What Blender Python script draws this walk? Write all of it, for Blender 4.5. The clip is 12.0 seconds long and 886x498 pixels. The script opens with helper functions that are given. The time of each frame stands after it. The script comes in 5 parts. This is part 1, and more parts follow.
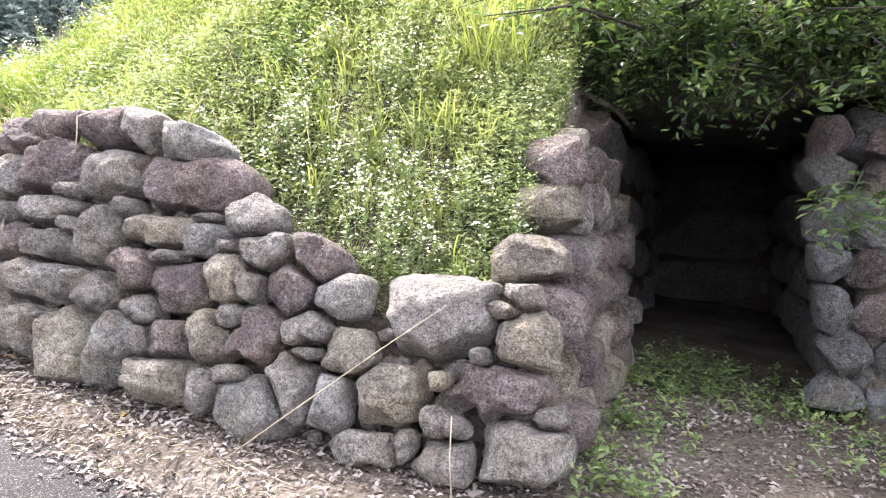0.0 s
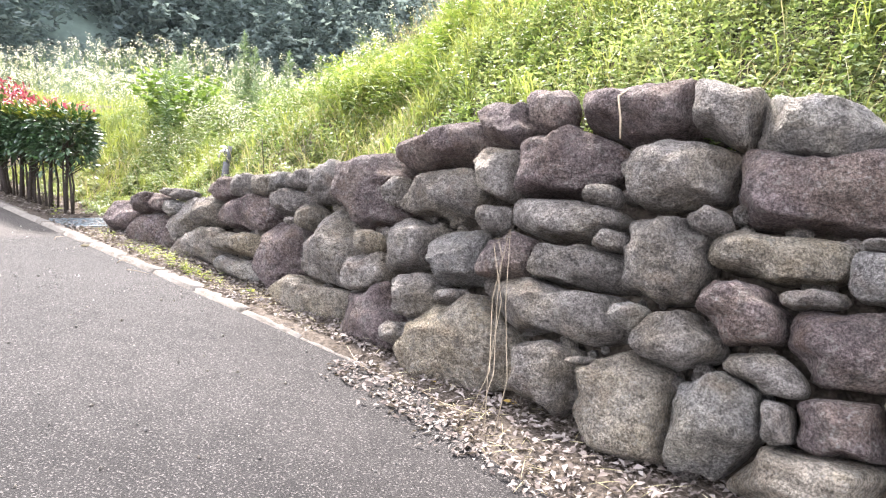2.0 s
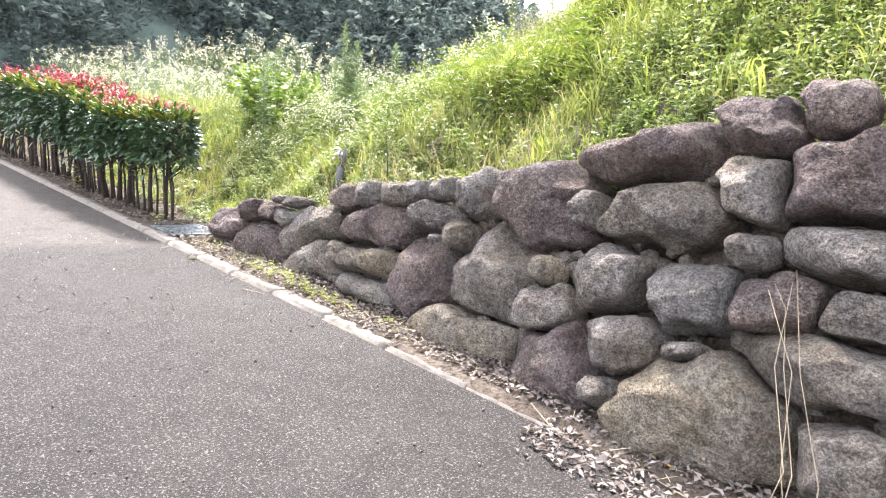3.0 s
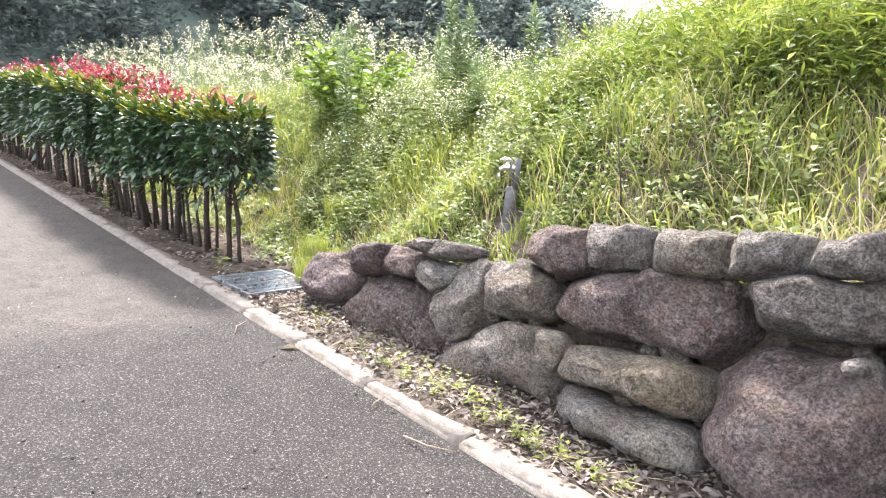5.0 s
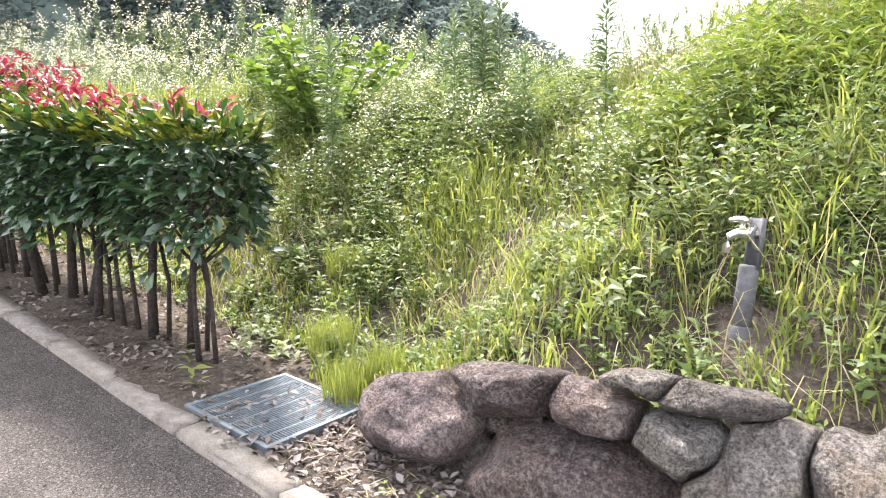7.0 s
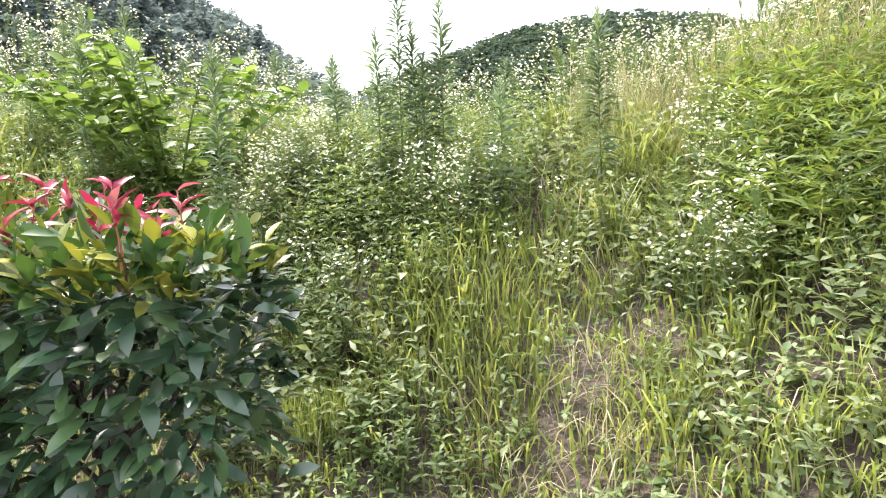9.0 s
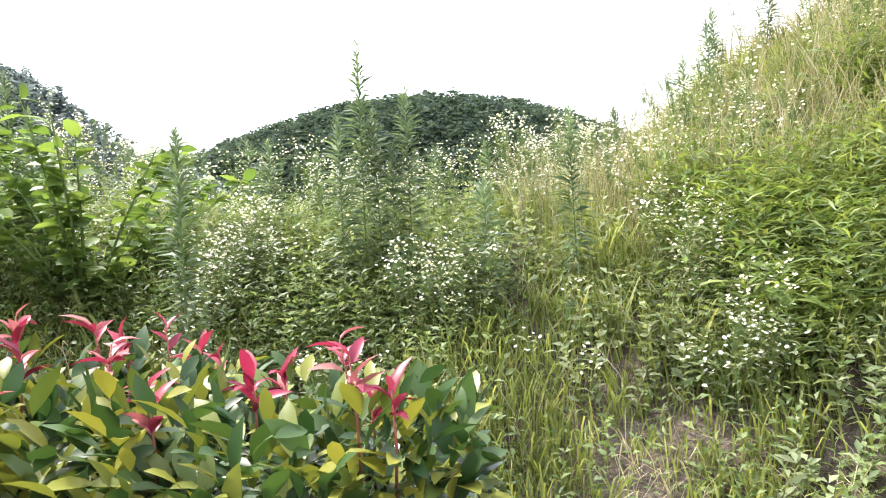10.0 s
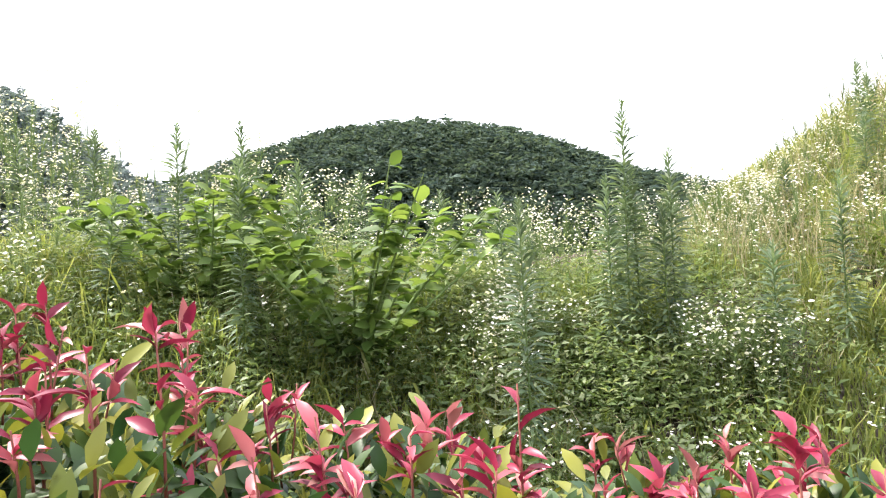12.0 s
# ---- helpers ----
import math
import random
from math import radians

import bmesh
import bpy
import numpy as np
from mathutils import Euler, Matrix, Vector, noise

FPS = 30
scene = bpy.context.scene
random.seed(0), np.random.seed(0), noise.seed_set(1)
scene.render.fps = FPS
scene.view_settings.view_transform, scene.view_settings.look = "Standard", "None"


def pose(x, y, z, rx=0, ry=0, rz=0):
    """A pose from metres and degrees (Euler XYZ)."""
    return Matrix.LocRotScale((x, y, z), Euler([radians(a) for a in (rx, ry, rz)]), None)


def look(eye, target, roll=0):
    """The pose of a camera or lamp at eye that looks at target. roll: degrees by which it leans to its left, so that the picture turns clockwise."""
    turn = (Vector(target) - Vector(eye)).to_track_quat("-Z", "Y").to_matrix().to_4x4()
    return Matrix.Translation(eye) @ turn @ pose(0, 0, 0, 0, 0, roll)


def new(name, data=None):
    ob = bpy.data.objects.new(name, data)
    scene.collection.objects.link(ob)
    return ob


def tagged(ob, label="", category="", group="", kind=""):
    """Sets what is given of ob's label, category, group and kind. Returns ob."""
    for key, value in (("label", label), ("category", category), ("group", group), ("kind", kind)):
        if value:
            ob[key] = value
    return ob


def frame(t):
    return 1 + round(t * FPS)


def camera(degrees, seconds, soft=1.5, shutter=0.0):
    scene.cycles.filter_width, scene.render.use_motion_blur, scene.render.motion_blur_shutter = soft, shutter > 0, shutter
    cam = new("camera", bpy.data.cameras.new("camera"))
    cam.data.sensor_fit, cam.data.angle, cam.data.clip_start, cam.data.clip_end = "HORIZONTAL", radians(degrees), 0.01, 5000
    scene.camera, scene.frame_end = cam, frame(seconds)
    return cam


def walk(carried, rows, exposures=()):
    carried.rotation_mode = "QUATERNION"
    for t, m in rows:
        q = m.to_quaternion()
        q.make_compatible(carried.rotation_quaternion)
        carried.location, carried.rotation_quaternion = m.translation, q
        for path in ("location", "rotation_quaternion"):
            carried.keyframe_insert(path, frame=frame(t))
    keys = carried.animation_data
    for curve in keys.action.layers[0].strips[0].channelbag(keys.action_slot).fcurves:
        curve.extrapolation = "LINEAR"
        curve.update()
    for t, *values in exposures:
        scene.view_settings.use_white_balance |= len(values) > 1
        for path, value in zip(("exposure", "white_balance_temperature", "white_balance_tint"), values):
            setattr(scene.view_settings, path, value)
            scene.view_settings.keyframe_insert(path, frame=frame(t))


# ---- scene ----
cam = camera(68.8, 12.0, soft=1.15)
PATH = [
    (0, 0.091, 0.724, 1.544, 87.08, -0.67, 22.57),
    (0.5, -0.552, 0.782, 1.564, 86.26, -0.82, 26.13),
    (1, -1.152, 0.720, 1.591, 86.33, -0.93, 29.99),
    (1.5, -1.758, 0.781, 1.613, 85.81, -0.91, 34.88),
    (2, -2.344, 0.768, 1.654, 85.52, -1.13, 40.92),
    (2.5, -2.913, 0.894, 1.707, 85.06, -1.14, 43.78),
    (3, -3.492, 0.888, 1.760, 85.11, -1.43, 46.27),
    (3.2, -3.693, 0.910, 1.767, 85.34, -1.66, 46.57),
    (4.8, -5.899, 1.668, 2.031, 83.90, 0.31, 49.33),
    (5, -6.146, 1.669, 2.053, 83.97, 0.32, 49.11),
    (5.5, -6.677, 1.711, 2.147, 84.13, 0.33, 46.63),
    (6, -7.244, 1.848, 2.254, 83.93, 0.26, 43.79),
    (6.5, -7.766, 1.820, 2.347, 84.02, 0.08, 41.02),
    (6.7, -7.992, 1.912, 2.348, 83.89, 0.32, 40.49),
    (8.3, -9.597, 2.534, 2.539, 84.47, 2.05, 30.41),
    (8.5, -9.777, 2.534, 2.626, 84.48, 2.19, 27.79),
    (9, -10.222, 2.606, 2.771, 84.37, 2.63, 17.62),
    (9.5, -10.719, 2.636, 2.910, 87.19, 2.94, 8.43),
    (10, -11.170, 2.663, 2.983, 89.69, 3.50, 2.04),
    (10.5, -11.657, 2.729, 3.065, 90.47, 3.60, 0.90),
    (11, -12.036, 2.707, 3.121, 90.87, 3.60, 1.05),
    (11.5, -12.376, 2.840, 3.187, 91.94, 3.30, 1.19),
    (12, -12.888, 2.693, 3.292, 91.82, 2.80, 0.63),
]
walk(cam, [(t, pose(x, y, z, rx, ry, rz)) for t, x, y, z, rx, ry, rz in PATH],
     exposures=[(0.0, 2.28, 6250, 18), (1.5, 2.17, 6350, 17), (3.2, 1.95, 6400, 16), (6.7, 1.75, 6500, 16), (8.5, 1.58, 6500, 16), (9.5, 1.50, 6350, 16), (10.5, 1.36, 6400, 16), (12.0, 1.30, 6450, 16)])

# ---- world, sun ----
world = bpy.data.worlds.new("world")
scene.world = world
world.use_nodes = True
wt = world.node_tree
bg = wt.nodes["Background"]
sky = wt.nodes.new("ShaderNodeTexSky")
sky.sky_type = "NISHITA"
sky.sun_disc = False
SUN_EL, SUN_AZ = radians(57), radians(58)   # azimuth from +y towards -x
sky.sun_elevation = SUN_EL
sky.sun_rotation = -SUN_AZ
sky.dust_density = 4.0
sky.air_density = 1.0
haze = wt.nodes.new("ShaderNodeMix")
haze.data_type = "RGBA"
haze.inputs[0].default_value = 0.75
haze.inputs[7].default_value = (8.5, 8.8, 9.2, 1)
wt.links.new(sky.outputs[0], haze.inputs[6])
wt.links.new(haze.outputs[2], bg.inputs[0])
bg.inputs[1].default_value = 0.15
sun_data = bpy.data.lights.new("sun", "SUN")
sun_data.energy, sun_data.angle, sun_data.color = 4.5, radians(9.0), (1.0, 0.95, 0.86)
sun = new("sun", sun_data)
sun_dir = Vector((-math.sin(SUN_AZ) * math.cos(SUN_EL), math.cos(SUN_AZ) * math.cos(SUN_EL), math.sin(SUN_EL)))
sun.matrix_world = look(tuple(sun_dir * 60), (0, 0, 0))

# ---- materials ----


class Nodes:
    """A small builder of one material's node tree."""

    def __init__(self, name):
        self.mat = bpy.data.materials.new(name)
        self.mat.use_nodes = True
        self.t = self.mat.node_tree
        self.bsdf = self.t.nodes["Principled BSDF"]
        self.out = self.t.nodes["Material Output"]

    def add(self, kind):
        return self.t.nodes.new(kind)

    def link(self, a, b):
        self.t.links.new(a, b)

    def pos(self):
        return self.add("ShaderNodeNewGeometry").outputs["Position"]

    def noise(self, scale, detail=4.0, rough=0.55, vec=None):
        n = self.add("ShaderNodeTexNoise")
        n.inputs["Scale"].default_value = scale
        n.inputs["Detail"].default_value = detail
        n.inputs["Roughness"].default_value = rough
        self.link(vec or self.pos(), n.inputs["Vector"])
        return n.outputs["Fac"]

    def voronoi(self, scale, feature="F1"):
        n = self.add("ShaderNodeTexVoronoi")
        n.feature = feature
        n.inputs["Scale"].default_value = scale
        self.link(self.pos(), n.inputs["Vector"])
        return n

    def ramp(self, fac, *stops):
        n = self.add("ShaderNodeValToRGB")
        e = n.color_ramp.elements
        while len(e) < len(stops):
            e.new(0.5)
        for el, (p, c) in zip(e, stops):
            el.position = p
            el.color = (*c, 1) if isinstance(c, tuple) else (c, c, c, 1)
        self.link(fac, n.inputs[0])
        return n.outputs[0]

    def mix(self, fac, a, b, blend="MIX"):
        n = self.add("ShaderNodeMix")
        n.data_type, n.blend_type = "RGBA", blend
        for i, v in ((0, fac), (6, a), (7, b)):
            if isinstance(v, (int, float)):
                n.inputs[i].default_value = v if i == 0 else (v, v, v, 1)
            elif isinstance(v, tuple):
                n.inputs[i].default_value = (*v, 1)
            else:
                self.link(v, n.inputs[i])
        return n.outputs[2]

    def math(self, op, a, b=0.0):
        n = self.add("ShaderNodeMath")
        n.operation = op
        for i, v in enumerate((a, b)):
            if isinstance(v, (int, float)):
                n.inputs[i].default_value = v
            else:
                self.link(v, n.inputs[i])
        return n.outputs[0]

    def bump(self, height, strength, distance):
        n = self.add("ShaderNodeBump")
        n.inputs["Strength"].default_value = strength
        n.inputs["Distance"].default_value = distance
        self.link(height, n.inputs["Height"])
        self.link(n.outputs[0], self.bsdf.inputs["Normal"])

    def done(self, color, rough=0.8, spec=0.3, metal=0.0):
        for key, v in (("Base Color", color), ("Roughness", rough), ("Specular IOR Level", spec), ("Metallic", metal)):
            if isinstance(v, tuple):
                self.bsdf.inputs[key].default_value = (*v, 1)
            elif isinstance(v, (int, float)):
                self.bsdf.inputs[key].default_value = v
            else:
                self.link(v, self.bsdf.inputs[key])
        return self.mat


def stone_mat(name, dark, mid, light):
    m = Nodes(name)
    rnd = m.add("ShaderNodeObjectInfo").outputs["Random"]
    big = m.noise(4.5, 6.0, 0.65)
    mid_n = m.noise(24.0, 6.0, 0.7)
    fine = m.noise(95.0, 5.0, 0.75)
    pits = m.voronoi(70.0)
    base = m.ramp(big, (0.30, dark), (0.50, mid), (0.70, light))
    base = m.mix(1.0, base, m.ramp(rnd, (0.0, 0.72), (1.0, 1.12)), "MULTIPLY")
    mottle = m.ramp(mid_n, (0.34, 0.42), (0.5, 0.95), (0.64, 1.35))
    col = m.mix(0.8, base, mottle, "MULTIPLY")
    col = m.mix(0.85, col, m.ramp(fine, (0.40, 0.38), (0.5, 0.95), (0.60, 1.55)), "MULTIPLY")
    olive = m.ramp(m.noise(2.6, 4.0, 0.6), (0.45, 0.0), (0.62, 1.0))
    col = m.mix(m.math("MULTIPLY", olive, 0.4), col, m.mix(1.0, col, (1.08, 0.98, 0.70), "MULTIPLY"))
    lich = m.ramp(m.noise(13.0, 7.0, 0.75), (0.57, 0.0), (0.63, 1.0))
    col = m.mix(m.math("MULTIPLY", lich, 0.42), col, (0.40, 0.385, 0.345))
    rust = m.ramp(m.noise(6.0, 4.0), (0.56, 0.0), (0.70, 1.0))
    col = m.mix(m.math("MULTIPLY", rust, 0.35), col, (0.20, 0.125, 0.075))
    dirt = m.ramp(m.noise(9.0, 5.0, 0.7), (0.54, 0.0), (0.66, 1.0))
    col = m.mix(m.math("MULTIPLY", dirt, 0.6), col, (0.05, 0.043, 0.04))
    speck = m.ramp(m.noise(48.0, 5.0, 0.7), (0.55, 0.0), (0.63, 1.0))
    col = m.mix(m.math("MULTIPLY", m.math("MULTIPLY", speck, m.ramp(m.noise(3.2, 3.0), (0.38, 0.15), (0.62, 1.0))), 0.62), col, (0.44, 0.42, 0.39))
    h = m.math("ADD", m.math("MULTIPLY", mid_n, 3.6), m.math("MULTIPLY", fine, 1.5))
    h = m.math("ADD", h, m.math("MULTIPLY", m.noise(11.0, 4.0), 3.0))
    h = m.math("ADD", h, m.math("MULTIPLY", pits.outputs["Distance"], 0.35))
    m.bump(h, 1.0, 0.045)
    return m.done(col, 0.88, 0.25)


STONE = [stone_mat("granite_grey", (0.186, 0.162, 0.143), (0.358, 0.321, 0.294), (0.528, 0.480, 0.436)),
         stone_mat("stone_purple_brown", (0.132, 0.099, 0.097), (0.254, 0.199, 0.194), (0.400, 0.337, 0.318)),
         stone_mat("stone_tan", (0.199, 0.168, 0.132), (0.393, 0.342, 0.278), (0.572, 0.507, 0.421)),
         stone_mat("granite_pale", (0.197, 0.183, 0.172), (0.371, 0.348, 0.331), (0.534, 0.510, 0.481)),
         # darker, cooler stone: the chamber's shade is put into its colour
         stone_mat("shaded_chamber_stone", (0.12, 0.118, 0.12), (0.22, 0.218, 0.222), (0.32, 0.318, 0.32))]


def soil_mat():
    m = Nodes("soil")
    big = m.noise(1.3, 5.0)
    fine = m.noise(30.0, 6.0, 0.7)
    grit = m.voronoi(55.0)
    col = m.ramp(big, (0.3, (0.055, 0.044, 0.036)), (0.55, (0.115, 0.094, 0.076)), (0.75, (0.20, 0.17, 0.142)))
    col = m.mix(0.8, col, m.ramp(fine, (0.35, 0.45), (0.65, 1.4)), "MULTIPLY")
    m.bump(m.math("ADD", fine, m.math("MULTIPLY", grit.outputs["Distance"], 0.6)), 0.8, 0.03)
    return m.done(col, 0.95, 0.15)


def asphalt_mat():
    """Dark binder with fine grain, and small pale stone chips worn bare."""
    m = Nodes("asphalt")
    grit = m.noise(95.0, 3.0, 0.65)
    v2 = m.voronoi(210.0)
    dust = m.ramp(m.noise(0.55, 4.0), (0.35, (0.017, 0.0153, 0.0150)), (0.65, (0.029, 0.0262, 0.0252)))
    # the lane's older, dustier surface past the drain
    along = m.add("ShaderNodeSeparateXYZ")
    m.link(m.pos(), along.inputs[0])
    old = m.ramp(m.math("MULTIPLY", m.math("ADD", along.outputs[0], m.math("MULTIPLY", m.noise(1.6, 4.0), 1.2)), -0.1), (0.94, 0.0), (1.05, 1.0))
    dust = m.mix(m.math("MULTIPLY", old, 0.85), dust, (0.072, 0.062, 0.055))
    worn = m.ramp(m.noise(5.0, 5.0, 0.65), (0.35, 0.72), (0.65, 1.22))
    grain = m.ramp(v2.outputs["Color"], (0.25, 0.35), (0.75, 1.6))
    col = m.mix(1.0, m.mix(1.0, dust, worn, "MULTIPLY"), grain, "MULTIPLY")
    chip = m.ramp(grit, (0.56, 0.0), (0.64, 1.0))
    col = m.mix(m.math("MULTIPLY", chip, 0.55), col, (0.27, 0.245, 0.235))
    h = m.math("ADD", grit, m.math("MULTIPLY", v2.outputs["Distance"], -0.5))
    m.bump(h, 1.0, 0.010)
    return m.done(col, 0.70, 0.24)


def concrete_mat():
    m = Nodes("curb_concrete")
    rnd = m.add("ShaderNodeObjectInfo").outputs["Random"]
    col = m.ramp(m.noise(14.0, 6.0, 0.7), (0.3, (0.11, 0.093, 0.080)), (0.52, (0.205, 0.182, 0.162)), (0.75, (0.32, 0.295, 0.27)))
    col = m.mix(m.math("MULTIPLY", rnd, 0.4), col, (0.30, 0.27, 0.22))
    col = m.mix(0.7, col, m.ramp(m.noise(120.0, 4.0, 0.7), (0.35, 0.65), (0.65, 1.2)), "MULTIPLY")
    m.bump(m.noise(90.0, 5.0, 0.7), 0.6, 0.01)
    return m.done(col, 0.9, 0.2)


def leaf_mat(name, a, b, c, translucent=0.45, rough=0.5, spec=0.35, tint=(1.25, 1.2, 0.75)):
    """Leaf tissue in three hues, chosen leaf by leaf, which lets light through."""
    m = Nodes(name)
    rnd = m.add("ShaderNodeNewGeometry").outputs["Random Per Island"]
    col = m.ramp(rnd, (0.0, a), (0.5, b), (1.0, c))
    col = m.mix(0.75, col, m.ramp(m.noise(2.2, 3.0), (0.33, 0.6), (0.67, 1.3)), "MULTIPLY")
    m.done(col, rough, spec)
    tr = m.add("ShaderNodeBsdfTranslucent")
    m.link(m.mix(1.0, col, tint, "MULTIPLY"), tr.inputs[0])
    mx = m.add("ShaderNodeMixShader")
    mx.inputs[0].default_value = translucent
    m.link(m.bsdf.outputs[0], mx.inputs[1])
    m.link(tr.outputs[0], mx.inputs[2])
    m.link(mx.outputs[0], m.out.inputs[0])
    return m.mat


def plain_mat(name, col, rough=0.6, spec=0.4, metal=0.0, scale=30.0, amount=0.3, bump=0.2, size=0.005):
    m = Nodes(name)
    n = m.noise(scale, 5.0, 0.65)
    c = m.mix(1.0, col, m.ramp(n, (0.3, 1.0 - amount), (0.7, 1.0 + amount)), "MULTIPLY")
    m.bump(n, bump, size)
    return m.done(c, rough, spec, metal)


SOIL, ASPHALT, CONCRETE = soil_mat(), asphalt_mat(), concrete_mat()
GRASS = leaf_mat("grass", (0.13, 0.18, 0.05), (0.22, 0.27, 0.07), (0.34, 0.36, 0.13), 0.5)
GRASS_DARK = leaf_mat("weed_leaf", (0.08, 0.13, 0.045), (0.14, 0.20, 0.07), (0.22, 0.27, 0.11), 0.42)
PALE_WEED = leaf_mat("fleabane_leaf", (0.15, 0.20, 0.10), (0.23, 0.28, 0.14), (0.31, 0.35, 0.20), 0.42)
SASA = leaf_mat("bamboo_grass_leaf", (0.085, 0.145, 0.035), (0.15, 0.215, 0.05), (0.25, 0.30, 0.085), 0.42)
TALL = leaf_mat("tall_grass_blade", (0.15, 0.20, 0.055), (0.23, 0.28, 0.08), (0.33, 0.36, 0.13), 0.48)
GOLDENROD = leaf_mat("goldenrod_leaf", (0.105, 0.165, 0.095), (0.145, 0.21, 0.12), (0.19, 0.26, 0.145), 0.38)
BROADLEAF = leaf_mat("broad_leaf", (0.085, 0.15, 0.035), (0.13, 0.21, 0.045), (0.19, 0.27, 0.07), 0.4)
DRY = leaf_mat("dry_grass", (0.28, 0.25, 0.15), (0.38, 0.34, 0.22), (0.47, 0.43, 0.31), 0.3, 0.8, 0.1)
LITTER = leaf_mat("dead_leaf", (0.085, 0.067, 0.060), (0.175, 0.146, 0.132), (0.29, 0.258, 0.24), 0.1, 0.75, 0.2)
HEDGE_LEAF = leaf_mat("photinia_leaf", (0.024, 0.056, 0.030), (0.038, 0.080, 0.038), (0.062, 0.115, 0.040), 0.14, 0.31, 0.62)
HEDGE_TOP = leaf_mat("photinia_young_leaf", (0.022, 0.060, 0.020), (0.055, 0.105, 0.024), (0.26, 0.26, 0.04), 0.25, 0.44, 0.36)
RED_LEAF = leaf_mat("photinia_red_shoot", (0.17, 0.012, 0.035), (0.36, 0.035, 0.075), (0.42, 0.19, 0.16), 0.25, 0.42, 0.4, (1.1, 0.85, 1.0))
PETAL = leaf_mat("white_petal", (0.72, 0.72, 0.68), (0.80, 0.79, 0.76), (0.82, 0.80, 0.74), 0.3, 0.8, 0.1)
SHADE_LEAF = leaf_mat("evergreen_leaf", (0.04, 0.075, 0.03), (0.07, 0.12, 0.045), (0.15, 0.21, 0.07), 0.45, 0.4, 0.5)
BARK = plain_mat("bark", (0.055, 0.045, 0.040), 0.9, 0.2, 0.0, 45.0, 0.5, 0.8, 0.02)
STALK = plain_mat("green_stalk", (0.13, 0.19, 0.06), 0.7, 0.2)
DRYSTALK = plain_mat("dry_stalk", (0.27, 0.22, 0.16), 0.85, 0.2)
REDSTALK = plain_mat("red_stalk", (0.22, 0.07, 0.05), 0.6, 0.3)
PIPE = plain_mat("weathered_post", (0.10, 0.10, 0.105), 0.75, 0.3, 0.0, 25.0, 0.35, 0.3, 0.01)
CHROME = plain_mat("tap_metal", (0.62, 0.60, 0.56), 0.3, 0.5, 1.0, 40.0, 0.2)
STEEL = plain_mat("galvanised_steel", (0.16, 0.19, 0.21), 0.55, 0.5, 0.6, 35.0, 0.25)
PIT = plain_mat("drain_pit", (0.10, 0.10, 0.10), 0.95, 0.1)
# far cedars: leaf colour paled and blued to stand in for distance haze
FOREST = leaf_mat("hazy_cedar_forest", (0.120, 0.156, 0.158), (0.140, 0.180, 0.174), (0.160, 0.200, 0.184), 0.55, 0.8, 0.1, (1.1, 1.1, 1.0))
# bluish haze of the distance is put into these leaves as well
FOREST_NEAR = leaf_mat("hazy_broadleaf_wood", (0.052, 0.086, 0.072), (0.070, 0.106, 0.084), (0.092, 0.130, 0.094), 0.35, 0.8, 0.1)
# body of both far hills, lightened to a hazy blue-green between the trees
HILL = plain_mat("hazy_hill_ground", (0.09, 0.12, 0.105), 0.95, 0.1, 0.0, 0.2, 0.4)

# ---- builders ----
SLOPE = math.tan(radians(6.5))


def road_z(x):
    return -SLOPE * np.clip(x, -120.0, 60.0)


def mesh_np(name, v, faces, mat, smooth=False):
    """A mesh from an array of corners and a list of arrays of faces, each of one size."""
    me = bpy.data.meshes.new(name)
    faces = [np.asarray(f, dtype=np.int32) for f in faces if len(f)]
    idx = np.concatenate([f.ravel() for f in faces])
    tot = np.concatenate([np.full(len(f), f.shape[1], dtype=np.int32) for f in faces])
    start = np.concatenate([[0], np.cumsum(tot)[:-1]]).astype(np.int32)
    me.vertices.add(len(v))
    me.vertices.foreach_set("co", np.asarray(v, dtype=np.float32).ravel())
    me.loops.add(len(idx))
    me.loops.foreach_set("vertex_index", idx)
    me.polygons.add(len(tot))
    me.polygons.foreach_set("loop_start", start)
    me.polygons.foreach_set("loop_total", tot)
    if smooth:
        me.polygons.foreach_set("use_smooth", np.ones(len(tot), dtype=bool))
    me.materials.append(mat)
    me.update(calc_edges=True)
    return me


def part(name, me, parent, label="", m=None):
    ob = new(name, me)
    ob.parent = parent
    if m is not None:
        ob.matrix_basis = m
    if label:
        tagged(ob, label)
    return ob


def bm_mesh(name, bm, mat, smooth=True):
    me = bpy.data.meshes.new(name)
    bm.to_mesh(me)
    bm.free()
    if smooth:
        me.polygons.foreach_set("use_smooth", np.ones(len(me.polygons), dtype=bool))
    me.materials.append(mat)
    return me


class Heap:
    """Gathers many small pieces of one kind into one mesh."""

    def __init__(self):
        self.v, self.f, self.n = [], {}, 0

    def put(self, v, *faces):
        v = np.asarray(v, dtype=np.float32).reshape(-1, 3)
        for f in faces:
            f = np.asarray(f)
            self.f.setdefault(f.shape[1], []).append(f + self.n)
        self.v.append(v)
        self.n += len(v)

    def mesh(self, name, mat, smooth=False):
        return mesh_np(name, np.concatenate(self.v), [np.concatenate(f) for f in self.f.values()], mat, smooth)


def unit(a):
    return a / np.maximum(np.linalg.norm(a, axis=-1, keepdims=True), 1e-6)


